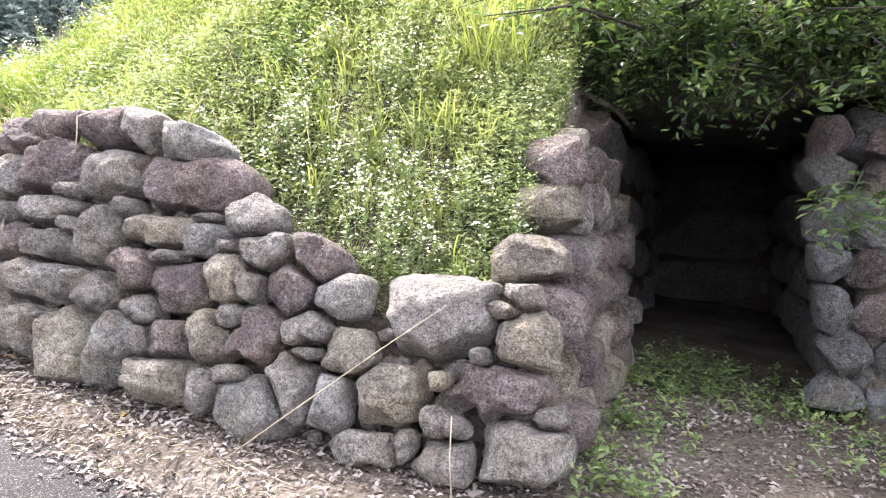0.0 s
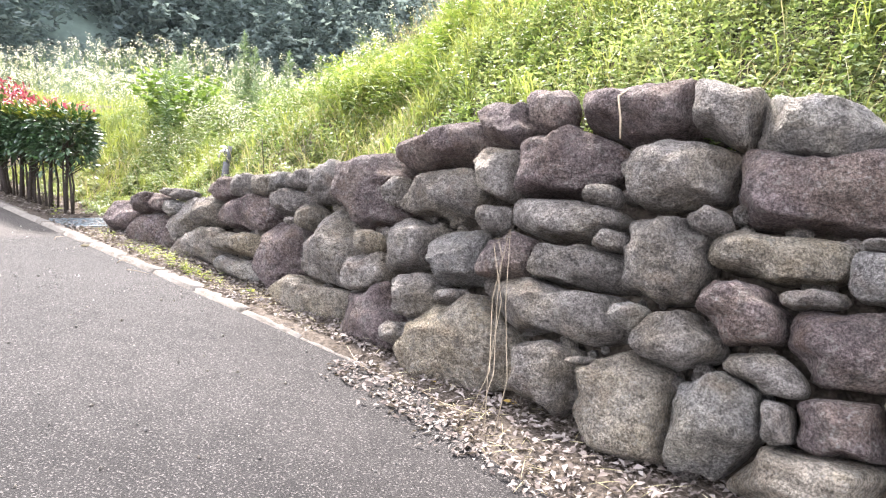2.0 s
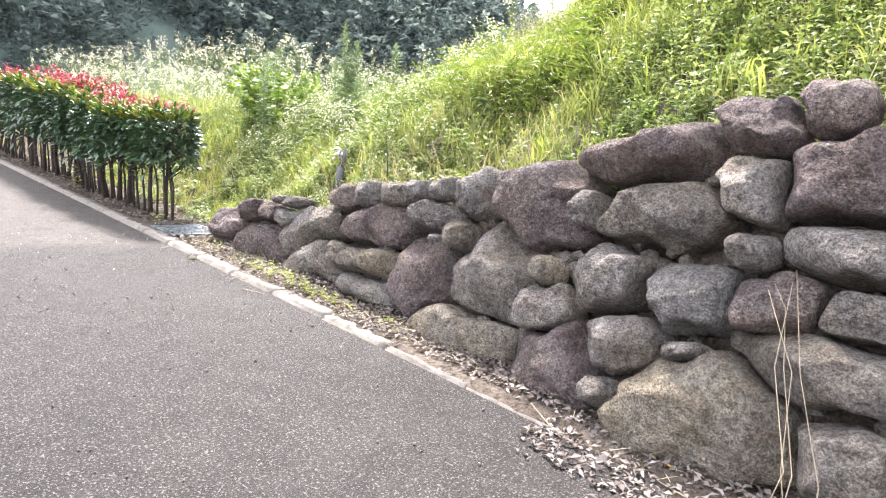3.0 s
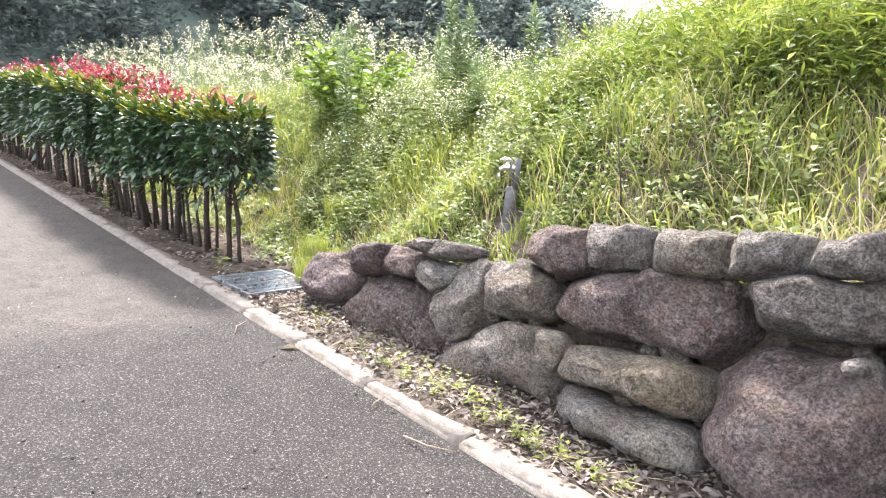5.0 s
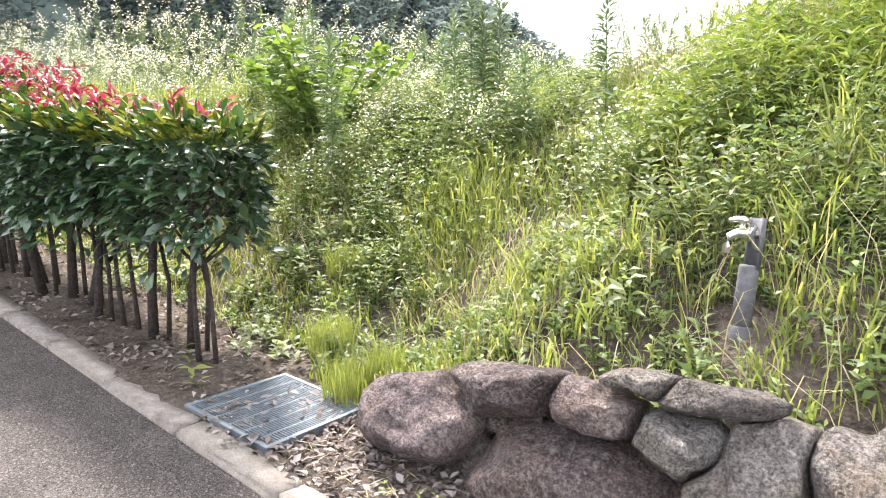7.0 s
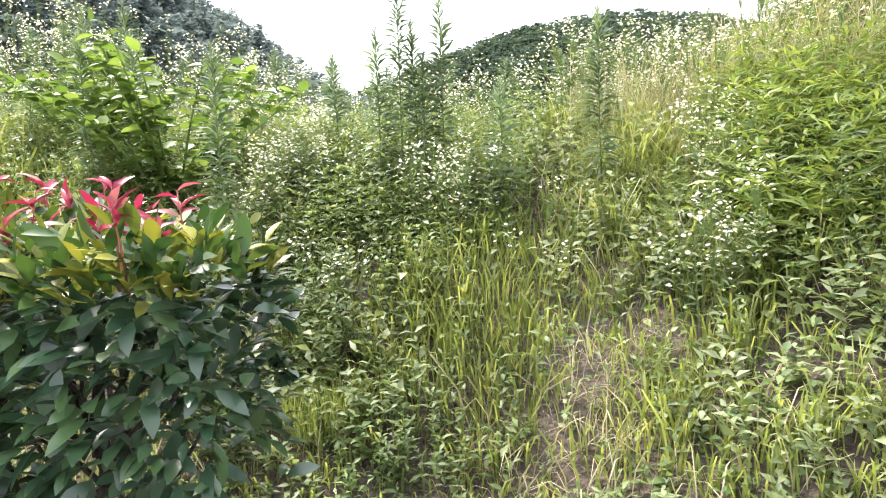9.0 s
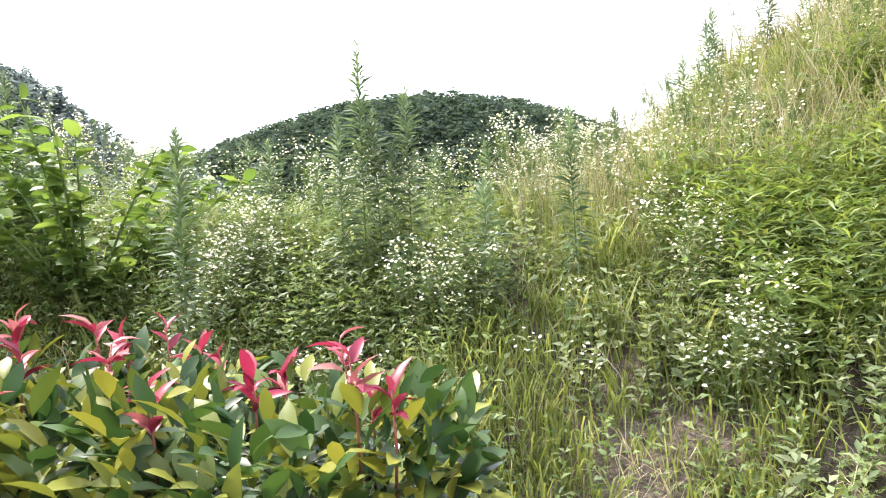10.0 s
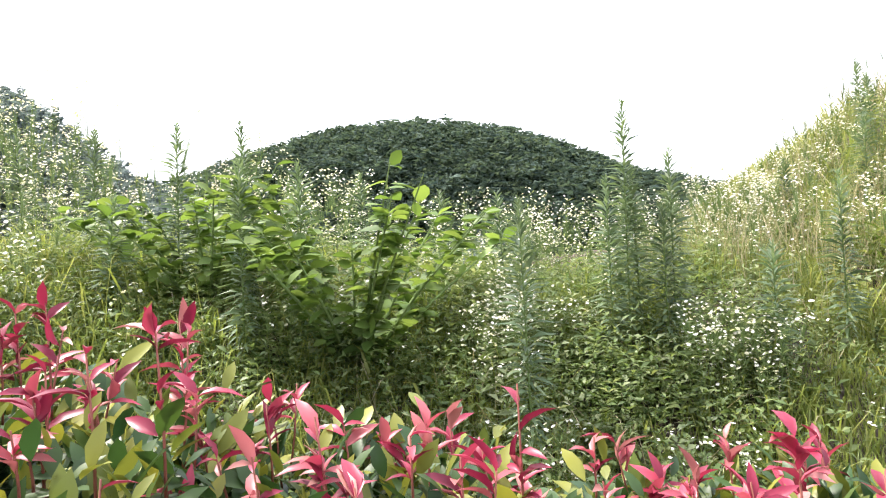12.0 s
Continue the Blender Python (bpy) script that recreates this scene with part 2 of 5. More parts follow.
def blades(heap, p, height, width, lean, rng):
    """Grass blades: tapered strips in two bends and a tip, at the places p."""
    n = len(p)
    a = rng.uniform(0, 2 * np.pi, n)
    d = np.c_[np.cos(a), np.sin(a), np.zeros(n)]
    b = rng.uniform(0, 2 * np.pi, n)
    side = np.c_[np.cos(b), np.sin(b), np.zeros(n)] * (width[:, None] * 0.5)
    up = np.array([0, 0, 1.0])
    hh, ll = height[:, None], (height * lean)[:, None]
    m1 = p + up * hh * 0.45 + d * ll * 0.15
    m2 = p + up * hh * 0.80 + d * ll * 0.50
    tip = p + up * hh * (1.0 - 0.25 * lean[:, None]) + d * ll
    v = np.stack([p - side * 0.7, p + side * 0.7, m1 - side, m1 + side, m2 - side * 0.7, m2 + side * 0.7, tip], axis=1)
    k = (np.arange(n) * 7)[:, None]
    quads = np.concatenate([k + [0, 1, 3, 2], k + [2, 3, 5, 4]])
    heap.put(v, quads, k + [4, 5, 6])


def leaves(heap, base, way, length, width, rng, fold=0.25, droop=0.25):
    """Pointed leaves, folded along the midrib: two halves of two faces each."""
    n = len(base)
    way = unit(way)
    r = unit(np.cross(way, rng.normal(0, 0.35, (n, 3)) + [0, 0, 1.0]))
    up = np.cross(r, way)
    L, Wd = length[:, None], width[:, None] * 0.5
    mid = base + way * L * 0.45
    tip = base + way * L - up * L * droop
    l = mid + r * Wd + up * Wd * fold
    q = mid - r * Wd + up * Wd * fold
    k = (np.arange(n) * 5)[:, None]
    v = np.stack([base, l, tip, q, mid], axis=1)
    heap.put(v, np.concatenate([k + [0, 1, 4], k + [1, 2, 4], k + [0, 4, 3], k + [4, 2, 3]]))


def full_leaves(heap, base, way, length, width, rng, fold=0.3, droop=0.25):
    """Larger leaves with a rounded outline, a raised margin and a bent midrib."""
    n = len(base)
    way = unit(way)
    r = unit(np.cross(way, rng.normal(0, 0.35, (n, 3)) + [0, 0, 1.0]))
    up = np.cross(r, way)
    L, Wd = length[:, None], width[:, None] * 0.5
    rows_ = []
    for t, w in ((0.2, 0.62), (0.45, 1.0), (0.75, 0.74)):
        mid = base + way * L * t - up * L * droop * t * t
        rows_ += [mid, mid + r * Wd * w + up * Wd * w * fold, mid - r * Wd * w + up * Wd * w * fold]
    tip = base + way * L * 0.98 - up * L * droop
    v = np.stack([base, *rows_, tip], axis=1)
    k = (np.arange(n) * 11)[:, None]
    heap.put(v, np.concatenate([k + [0, 2, 1], k + [0, 1, 3], k + [7, 8, 10], k + [7, 10, 9]]),
             np.concatenate([k + [1, 2, 5, 4], k + [3, 1, 4, 6], k + [4, 5, 8, 7], k + [6, 4, 7, 9]]))


def tube(heap, pts_, radii, sides=6):
    """A tapered tube along a line of places."""
    pts_ = np.asarray(pts_, dtype=float)
    n = len(pts_)
    d = unit(np.gradient(pts_, axis=0))
    ref = np.where(np.abs(d[:, 2:3]) > 0.9, [[1.0, 0, 0]], [[0, 0, 1.0]])
    a = unit(np.cross(d, ref))
    b = np.cross(d, a)
    ang = np.linspace(0, 2 * np.pi, sides, endpoint=False)
    ring = a[:, None] * np.cos(ang)[None, :, None] + b[:, None] * np.sin(ang)[None, :, None]
    v = pts_[:, None] + ring * np.asarray(radii, dtype=float)[:, None, None]
    i = np.arange(n - 1)[:, None] * sides
    j = np.arange(sides)[None]
    j2 = (j + 1) % sides
    q = np.stack([i + j, i + j2, i + sides + j2, i + sides + j], axis=-1).reshape(-1, 4)
    heap.put(v, q, np.array([[*range(sides)][::-1]]), np.array([[(n - 1) * sides + s for s in range(sides)]]))

# ---- ground ----


def face_y(x, h):
    """The wall's face: its distance from the road's middle line at x and height h."""
    return 3.80 + 0.376 * x + 0.094 * x * x + 0.00557 * x ** 3 + 0.30 * h


def wall_top(x):
    return np.interp(x, [-10.4, -10.0, -9.3, -8.2, -7.0, -6.0, -5.2, -4.6, -3.8, -3.2, -2.6, -2.2, -1.4, -0.6],
                     [0.10, 0.22, 0.45, 0.72, 0.86, 1.05, 1.30, 1.55, 1.66, 1.58, 1.25, 1.02, 0.95, 0.95])


def bank_foot(x):
    """Where the ground rises: the wall's foot, and past its end the edge of the planting bed."""
    w = face_y(np.clip(x, -10.2, -0.55), 0.0) + 0.27
    return np.where(x < -10.2, np.interp(x, [-11.5, -10.2], [4.25, face_y(-10.2, 0.0) + 0.27]), w)


def lane_edge(x):
    """The asphalt's edge: along the curb, and past it fraying out under the litter."""
    return np.where(x < -4.7, 3.44, np.interp(x, [-4.7, -3.7, -2.2, -1.5, 0.5, 6.0], [3.30, 3.04, 2.90, 2.74, 2.45, 2.2]) + 0.02 * np.sin(5.1 * x))


def ground_h(x, y):
    """The ground's height over the road's slope."""
    x, y = np.asarray(x, dtype=float), np.asarray(y, dtype=float)
    foot = bank_foot(x)
    top = np.where(x < -10.4, 0.07, wall_top(x)) - 0.05
    back = foot + 0.30 * np.clip(top, 0, 3)
    crest = np.interp(x, [-40, -14, -12, -10, -9, -8, -6, -4, 0, 6, 14, 30], [1.5, 1.6, 1.6, 2.05, 2.8, 3.8, 4.9, 5.0, 4.7, 4.2, 2.4, 1.0])
    flat = np.interp(x, [-12, -10, -8, -6.5, -4], [0.25, 0.55, 0.75, 0.15, 0.0])
    run = np.interp(x, [-14, -11, -8, -4], [3.6, 3.5, 5.0, 5.4])
    t = np.clip((y - back - flat) / run, 0, 1)
    lift = np.interp(x, [-11, -9.6, -8.0, -6.5], [0.09, 1.0, 1.0, 0.09])
    up = top + lift * np.clip(y - back, 0, flat) + (crest - top - lift * flat) * np.sin(t * np.pi / 2) ** 1.12
    up = np.maximum(up - 0.16 * np.clip(y - back - flat - run - 1.5, 0, 60), np.minimum(up, 1.2))
    step = np.clip((y - foot) / (back - foot + 0.03), 0, 1)
    edge = lane_edge(x)
    verge = -0.06 + (np.interp(x, [-5, -1.5], [0.03, 0.13]) + 0.06) * np.clip((y - edge + 0.04) / np.where(x < -4.7, 0.12, 0.25), 0, 1)
    h = np.where(y < foot, verge, verge + (up - verge) * step)
    # the passage into the mound, and the bank on its far side
    inside = (x > -0.90) & (y > 3.0)
    right = verge + np.clip((y - 6.35) / 0.25, 0, 1) * (2.0 + 2.4 * np.sin(np.clip((y - 6.6) / 5.0, 0, 1) * np.pi / 2))
    side = np.clip((x - 1.05) / 0.25, 0, 1)
    floor_h = np.where(y > 13.0, 4.2, verge)
    h = np.where(inside, floor_h + (right - floor_h) * side, h)
    return h


def rough(x, y):
    return 0.03 * np.sin(3.1 * x + 1.7 * y) * np.sin(2.3 * y - 1.1 * x) + 0.012 * np.sin(9.0 * x + 4.0) * np.sin(8.0 * y)


def ground_z(x, y):
    h = ground_h(x, y)
    return road_z(x) + h + rough(x, y) * np.clip((np.asarray(y) - 3.4) / 0.5, 0, 1) * (np.asarray(y) < 60)


def sheet(name, xs, ys, zfun, mat):
    gx, gy = np.meshgrid(xs, ys, indexing="ij")
    v = np.c_[gx.ravel(), gy.ravel(), zfun(gx, gy).ravel()]
    ny = len(ys)
    i = np.arange(len(xs) - 1)[:, None] * ny
    j = np.arange(ny - 1)[None]
    f = np.stack([i + j, i + ny + j, i + ny + j + 1, i + j + 1], axis=-1).reshape(-1, 4)
    return mesh_np(name, v, [f], mat, True)


gx_ = np.concatenate([np.linspace(-2200, -60, 12), np.linspace(-50, -18, 17), np.arange(-17, 2.5, 0.11), np.linspace(3, 40, 19), np.linspace(60, 2200, 10)])
gy_ = np.concatenate([np.linspace(-2200, -40, 10), np.linspace(-30, 2.4, 13), np.arange(2.6, 5.6, 0.07), np.arange(5.6, 14, 0.2), np.linspace(14.5, 60, 20), np.linspace(90, 2200, 12)])
ground = tagged(new("ground", sheet("ground", gx_, gy_, ground_z, SOIL)), "brown soil bank and verge under wild plants", "ground", kind="structure")


def asphalt_z(x, y):
    return road_z(x) + 0.012 - 0.004 * np.abs(y - 0.5) + 0.004 * np.sin(1.3 * x) * np.sin(1.9 * y)


def road_mesh():
    """The lane, with an edge that frays under the litter."""
    xs = np.arange(-60, 30, 0.25)
    edge = lane_edge(xs)
    ts = np.linspace(0, 1, 12)
    y = -2.2 + ts[None] * (edge[:, None] + 2.2)
    x = np.repeat(xs[:, None], 12, 1)
    v = np.c_[x.ravel(), y.ravel(), asphalt_z(x, y).ravel()]
    i = np.arange(len(xs) - 1)[:, None] * 12
    j = np.arange(11)[None]
    f = np.stack([i + j, i + 12 + j, i + 13 + j, i + j + 1], axis=-1).reshape(-1, 4)
    return mesh_np("road", v, [f], ASPHALT, True)


road = tagged(new("road", road_mesh()), "grey worn asphalt lane with pale stone chips", "road", kind="structure")

# ---- dry-stone wall ----
wall = tagged(new("wall_dry_stone"), "dry-stone retaining wall of rounded field boulders", "stone wall", kind="structure")
rng = np.random.default_rng(7)
ICO = bmesh.new()
bmesh.ops.create_icosphere(ICO, subdivisions=4, radius=1.0)
ICO_V = np.array([v.co[:] for v in ICO.verts])
ICO_F = np.array([[v.index for v in f.verts] for f in ICO.faces])
ICO.free()
ICO5 = bmesh.new()
bmesh.ops.create_icosphere(ICO5, subdivisions=5, radius=1.0)
ICO5_V = np.array([v.co[:] for v in ICO5.verts])
ICO5_F = np.array([[v.index for v in f.verts] for f in ICO5.faces])
ICO5.free()
ICO2 = bmesh.new()
bmesh.ops.create_icosphere(ICO2, subdivisions=1, radius=1.0)
ICO2_V = np.array([v.co[:] for v in ICO2.verts])
ICO2_F = np.array([[v.index for v in f.verts] for f in ICO2.faces])
ICO2.free()


def boulder_mesh(w, d, h, tone, seed):
    """A field boulder: a rounded block with worn facets and hollows."""
    r = np.random.default_rng(seed)
    n = ICO_V
    p = np.sign(n) * np.abs(n) ** 0.7
    e = r.uniform(3.0, 6.5)
    p /= np.maximum(np.sum(np.abs(p) ** e, axis=1) ** (1 / e), 1e-6)[:, None]
    for _ in range(14):
        k = unit(r.normal(0, 1, 3) * [1, 0.8, 1])
        c = r.uniform(0.66, 1.02)
        over = np.clip(p @ k - c, 0, None)
        p = p - k * over[:, None] * 0.9
    off = r.uniform(0, 50, 3)
    big = np.array([noise.noise(Vector(q * 1.5 + off)) for q in n])
    mid = np.array([noise.noise(Vector(q * 4.2 + off)) for q in n])
    fine = np.array([noise.noise(Vector(q * 11.0 + off)) for q in n])
    p = p * (1 + 0.10 * big + 0.055 * mid + 0.025 * fine)[:, None]
    p = p * [w * 0.5, d * 0.5, h * 0.5]
    return mesh_np("stone", p, [ICO_F], STONE[tone], True)


stone_count = 0
THETA = np.linspace(0, 2 * np.pi, 96, endpoint=False)
laid = []


def stone(x, h, w, t, turn, tone):
    """Notes one boulder of the wall's face at x and height h, w wide and t high."""
    laid.append((x, h, w * 1.12, t * 1.14, turn, tone))


def girth(x, z, s):
    """How far the place (x, z) of the wall's face lies out from the boulder s: 1 on its rim."""
    cx, h, w, t, turn, _ = s
    a = radians(turn - 6.5)
    dx, dz = x - cx, z - (road_z(cx) + h)
    u, v = dx * math.cos(a) + dz * math.sin(a), dz * math.cos(a) - dx * math.sin(a)
    return (np.abs(u / (w * 0.5)) ** 2.7 + np.abs(v / (t * 0.5)) ** 2.7) ** (1 / 2.7)


def outline(s):
    """A boulder's outline in the wall, pressed against its neighbours."""
    x, h, w, t, turn, _ = s
    z = road_z(x) + h
    near = [o for o in laid if o is not s and math.hypot(o[0] - x, road_z(o[0]) + o[1] - z) < 0.6 * (w + t + o[2] + o[3])]
    rho = np.linspace(0.02, 0.62 * max(w, t) * 1.3, 90)
    px, pz = x + np.cos(THETA)[:, None] * rho, z + np.sin(THETA)[:, None] * rho
    own = girth(px, pz, s)
    free = np.ones_like(own, dtype=bool)
    for o in near:
        free &= own < girth(px, pz, o)
    reach = rho[np.maximum(np.argmin(free & (own < 1.42), axis=1) - 1, 1)]
    loose = rho[np.maximum(np.argmin(own < 1.10, axis=1) - 1, 1)]
    shut = (~free & (own < 1.42)).any(axis=1)
    r = np.where(shut, reach, np.minimum(reach, loose))
    for _ in range(2):
        r = 0.25 * np.roll(r, 1) + 0.5 * r + 0.25 * np.roll(r, -1)
    return np.maximum(r - 0.006, 0.02)


def face_boulder(s, seed):
    """A boulder of the face: its outline in the wall, a broad worn front, facets and hollows."""
    x, h, w, t, turn, tone = s
    r = np.random.default_rng(seed)
    n, f = (ICO5_V, ICO5_F) if w * t > 0.11 else (ICO_V, ICO_F)
    d = min(max(0.24, 0.5 * (w + t)), 0.58)
    out = outline(s)
    rho = np.hypot(n[:, 0], n[:, 2])
    e = r.uniform(3.0, 4.2)
    size = (rho ** e + np.abs(n[:, 1]) ** e) ** (1 / e)
    rho, y = rho / size, n[:, 1] / size
    for _ in range(9):
        k = unit(np.array([r.normal(0, 0.8), -abs(r.normal(0.5, 0.6)), r.normal(0, 0.8)]))
        ang = np.arctan2(n[:, 2], n[:, 0])
        q = np.c_[np.cos(ang) * rho, y, np.sin(ang) * rho]
        q = q - k * np.clip(q @ k - r.uniform(0.74, 0.98), 0, None)[:, None] * 0.85
        rho, y = np.minimum(rho, np.hypot(q[:, 0], q[:, 2])), q[:, 1]
    ang = np.arctan2(n[:, 2], n[:, 0])
    rr = np.interp(ang % (2 * np.pi), np.r_[THETA, 2 * np.pi], np.r_[out, out[0]])
    p = np.c_[np.cos(ang) * rho * rr, y * d * 0.5, np.sin(ang) * rho * rr]
    off = r.uniform(0, 50, 3)
    low = np.array([noise.noise(Vector(v * 5.0 + off)) for v in p])
    mid = np.array([noise.noise(Vector(v * 14.0 + off)) for v in p])
    fine = np.array([noise.noise(Vector(v * 37.0 + off)) for v in p])
    p = p + unit(p) * [0.4, 1.0, 0.4] * (0.024 * low + 0.017 * mid + 0.010 * fine)[:, None]
    return mesh_np("stone", p, [f], STONE[tone], True), d


def lay_stones():
    for k, s in enumerate(laid):
        x, h = s[0], s[1]
        me, d = face_boulder(s, 100 + k)
        slope = 0.376 + 0.188 * x + 0.0167 * x * x
        y = float(face_y(x, h)) + d * 0.5 - 0.10
        part("stone", me, wall, m=Matrix.Translation((x, y, float(road_z(x)) + h)) @ Matrix.Rotation(math.atan(slope) * 0.6, 4, "Z") @ Matrix.Rotation(radians(-14), 4, "X"))


def side_stone(y, h, w, t, tone, x=-0.82, turn=0.0):
    """One boulder of the wall's return along the passage."""
    global stone_count
    stone_count += 1
    m = Matrix.Translation((x + 0.12 - 0.08 * h, y, road_z(x) + h)) @ Matrix.Rotation(radians(90), 4, "Z") @ Matrix.Rotation(radians(turn), 4, "Y")
    part("stone", boulder_mesh(w, 0.42, t, tone, 500 + stone_count), wall, m=m)


stone(-0.60, 0.50, 0.16, 0.11, 9, 0)
stone(-0.72, 0.32, 0.40, 0.29, 10, 0)
stone(-0.75, 0.82, 0.29, 0.29, -11, 2)
stone(-0.77, 1.05, 0.16, 0.13, 8, 0)
stone(-0.86, 0.97, 0.16, 0.09, 8, 2)
stone(-0.89, 0.57, 0.48, 0.26, 6, 1)
stone(-0.96, 0.73, 0.11, 0.10, 9, 0)
stone(-1.09, 0.23, 0.31, 0.20, 11, 0)
stone(-1.10, 0.39, 0.26, 0.16, 1, 0)
stone(-1.13, 0.59, 0.14, 0.11, 10, 2)
stone(-1.25, 0.85, 0.59, 0.40, 4, 0)
stone(-1.27, 0.27, 0.13, 0.16, 11, 0)
stone(-1.40, 0.45, 0.36, 0.32, 11, 2)
stone(-1.46, 0.22, 0.30, 0.16, 12, 0)
stone(-1.64, 0.64, 0.29, 0.24, 10, 2)
stone(-1.70, 0.39, 0.21, 0.28, 7, 3)
stone(-1.72, 0.88, 0.31, 0.22, 9, 3)
stone(-1.85, 0.60, 0.17, 0.09, 10, 0)
stone(-1.86, 0.72, 0.24, 0.20, 19, 0)
stone(-1.90, 1.07, 0.31, 0.21, -18, 1)
stone(-1.93, 0.43, 0.25, 0.30, -1, 0)
stone(-2.03, 0.90, 0.29, 0.24, -10, 1)
stone(-2.17, 0.24, 0.42, 0.29, 4, 3)
stone(-2.21, 0.62, 0.28, 0.31, 15, 1)
stone(-2.22, 1.08, 0.29, 0.19, 10, 0)
stone(-2.27, 0.86, 0.14, 0.18, 13, 0)
stone(-2.31, 0.41, 0.19, 0.10, 17, 0)
stone(-2.36, 0.70, 0.17, 0.14, 4, 0)
stone(-2.37, 1.24, 0.33, 0.22, -4, 0)
stone(-2.44, 1.07, 0.15, 0.08, 10, 0)
stone(-2.46, 0.88, 0.24, 0.29, 4, 2)
stone(-2.46, 0.31, 0.21, 0.21, 4, 0)
stone(-2.49, 0.56, 0.24, 0.29, 29, 2)
stone(-2.64, 1.08, 0.32, 0.22, 5, 3)
stone(-2.66, 1.20, 0.22, 0.07, 9, 0)
stone(-2.75, 0.49, 0.32, 0.23, 16, 1)
stone(-2.76, 0.79, 0.37, 0.31, 13, 1)
stone(-2.84, 0.26, 0.55, 0.26, 9, 2)
stone(-2.91, 0.95, 0.28, 0.09, 11, 0)
stone(-2.92, 1.36, 0.73, 0.34, 5, 1)
stone(-2.96, 0.44, 0.13, 0.19, 11, 0)
stone(-2.99, 1.62, 0.48, 0.24, -10, 3)
stone(-3.04, 0.63, 0.33, 0.15, -4, 0)
stone(-3.05, 1.07, 0.58, 0.22, 8, 2)
stone(-3.18, 0.84, 0.38, 0.30, -32, 1)
stone(-3.23, 0.37, 0.39, 0.39, 20, 3)
stone(-3.35, 1.68, 0.34, 0.25, -19, 0)
stone(-3.36, 1.19, 0.20, 0.13, 8, 0)
stone(-3.42, 0.64, 0.39, 0.25, 13, 0)
stone(-3.54, 0.98, 0.41, 0.41, 10, 0)
stone(-3.56, 1.39, 0.52, 0.37, 14, 0)
stone(-3.66, 0.70, 0.19, 0.14, 12, 3)
stone(-3.66, 0.28, 0.49, 0.50, -7, 2)
stone(-3.82, 1.67, 0.73, 0.27, 1, 1)
stone(-3.82, 1.02, 0.19, 0.10, 9, 0)
stone(-3.86, 0.43, 0.18, 0.06, 14, 0)
stone(-3.92, 1.23, 0.22, 0.12, 7, 0)
stone(-4.01, 0.84, 0.61, 0.24, 8, 0)
stone(-4.10, 0.32, 0.38, 0.33, -6, 0)
stone(-4.10, 1.08, 0.57, 0.25, 6, 0)
stone(-4.10, 0.59, 0.90, 0.30, 5, 0)
stone(-4.21, 1.37, 0.56, 0.39, 5, 1)
stone(-4.36, 1.65, 0.32, 0.22, -5, 1)
stone(-4.47, 0.81, 0.40, 0.24, 10, 1)
stone(-4.61, 1.00, 0.22, 0.15, 8, 0)
stone(-4.65, 1.55, 0.39, 0.26, 3, 1)
stone(-4.66, 1.29, 0.35, 0.29, 5, 0)
stone(-4.78, 0.23, 0.74, 0.49, 14, 2)
stone(-4.83, 0.51, 0.22, 0.09, 19, 0)
stone(-4.87, 0.74, 0.47, 0.35, 10, 3)
stone(-5.10, 1.08, 0.76, 0.38, 4, 0)
stone(-5.19, 0.42, 0.47, 0.29, 14, 0)
stone(-5.21, 1.38, 0.92, 0.27, 12, 1)
stone(-5.25, 0.19, 0.17, 0.15, 21, 0)
stone(-5.33, 0.72, 0.57, 0.36, 10, 0)
stone(-5.57, 1.05, 0.28, 0.26, 6, 0)
stone(-5.60, 0.17, 0.63, 0.42, 27, 1)
stone(-5.73, 0.47, 0.35, 0.27, 16, 0)
stone(-5.77, 0.67, 0.20, 0.17, 13, 2)
stone(-5.90, 1.00, 0.86, 0.46, 4, 1)
stone(-6.30, 0.50, 0.60, 0.78, 12, 0)
stone(-6.41, 0.11, 0.80, 0.35, 5, 2)
stone(-6.55, 0.97, 0.42, 0.30, 10, 0)
stone(-6.81, 0.65, 0.11, 0.11, 18, 0)
stone(-6.88, 0.99, 0.26, 0.15, 11, 0)
stone(-6.98, 0.78, 0.61, 0.24, 10, 0)
stone(-6.95, 0.40, 0.74, 0.56, 18, 1)
stone(-7.19, 0.93, 0.35, 0.16, 11, 3)
stone(-7.49, 0.88, 0.38, 0.19, 11, 0)
stone(-7.67, 0.58, 1.03, 0.34, 8, 1)
stone(-7.70, 0.28, 0.67, 0.26, 10, 2)
stone(-7.75, 0.10, 0.62, 0.21, 2, 3)
stone(-7.86, 0.83, 0.36, 0.20, 10, 0)
stone(-8.12, 0.30, 0.17, 0.20, 16, 0)
stone(-8.19, 0.74, 0.42, 0.25, 11, 1)
stone(-8.43, 0.48, 0.43, 0.29, 13, 0)
stone(-8.49, 0.15, 0.69, 0.36, 16, 0)
stone(-8.84, 0.35, 0.34, 0.44, -1, 0)
stone(-8.92, 0.62, 0.30, 0.10, 10, 0)
stone(-8.99, 0.44, 0.32, 0.21, 12, 3)
stone(-9.17, 0.61, 0.21, 0.09, 10, 0)
stone(-9.33, 0.47, 0.34, 0.17, 11, 1)
stone(-9.41, 0.16, 0.86, 0.44, 4, 1)
stone(-9.68, 0.42, 0.46, 0.20, 10, 1)
stone(-10.04, 0.21, 0.56, 0.31, 11, 1)
stone(-6.62, 0.72, 0.26, 0.24, 10, 2)
lay_stones()

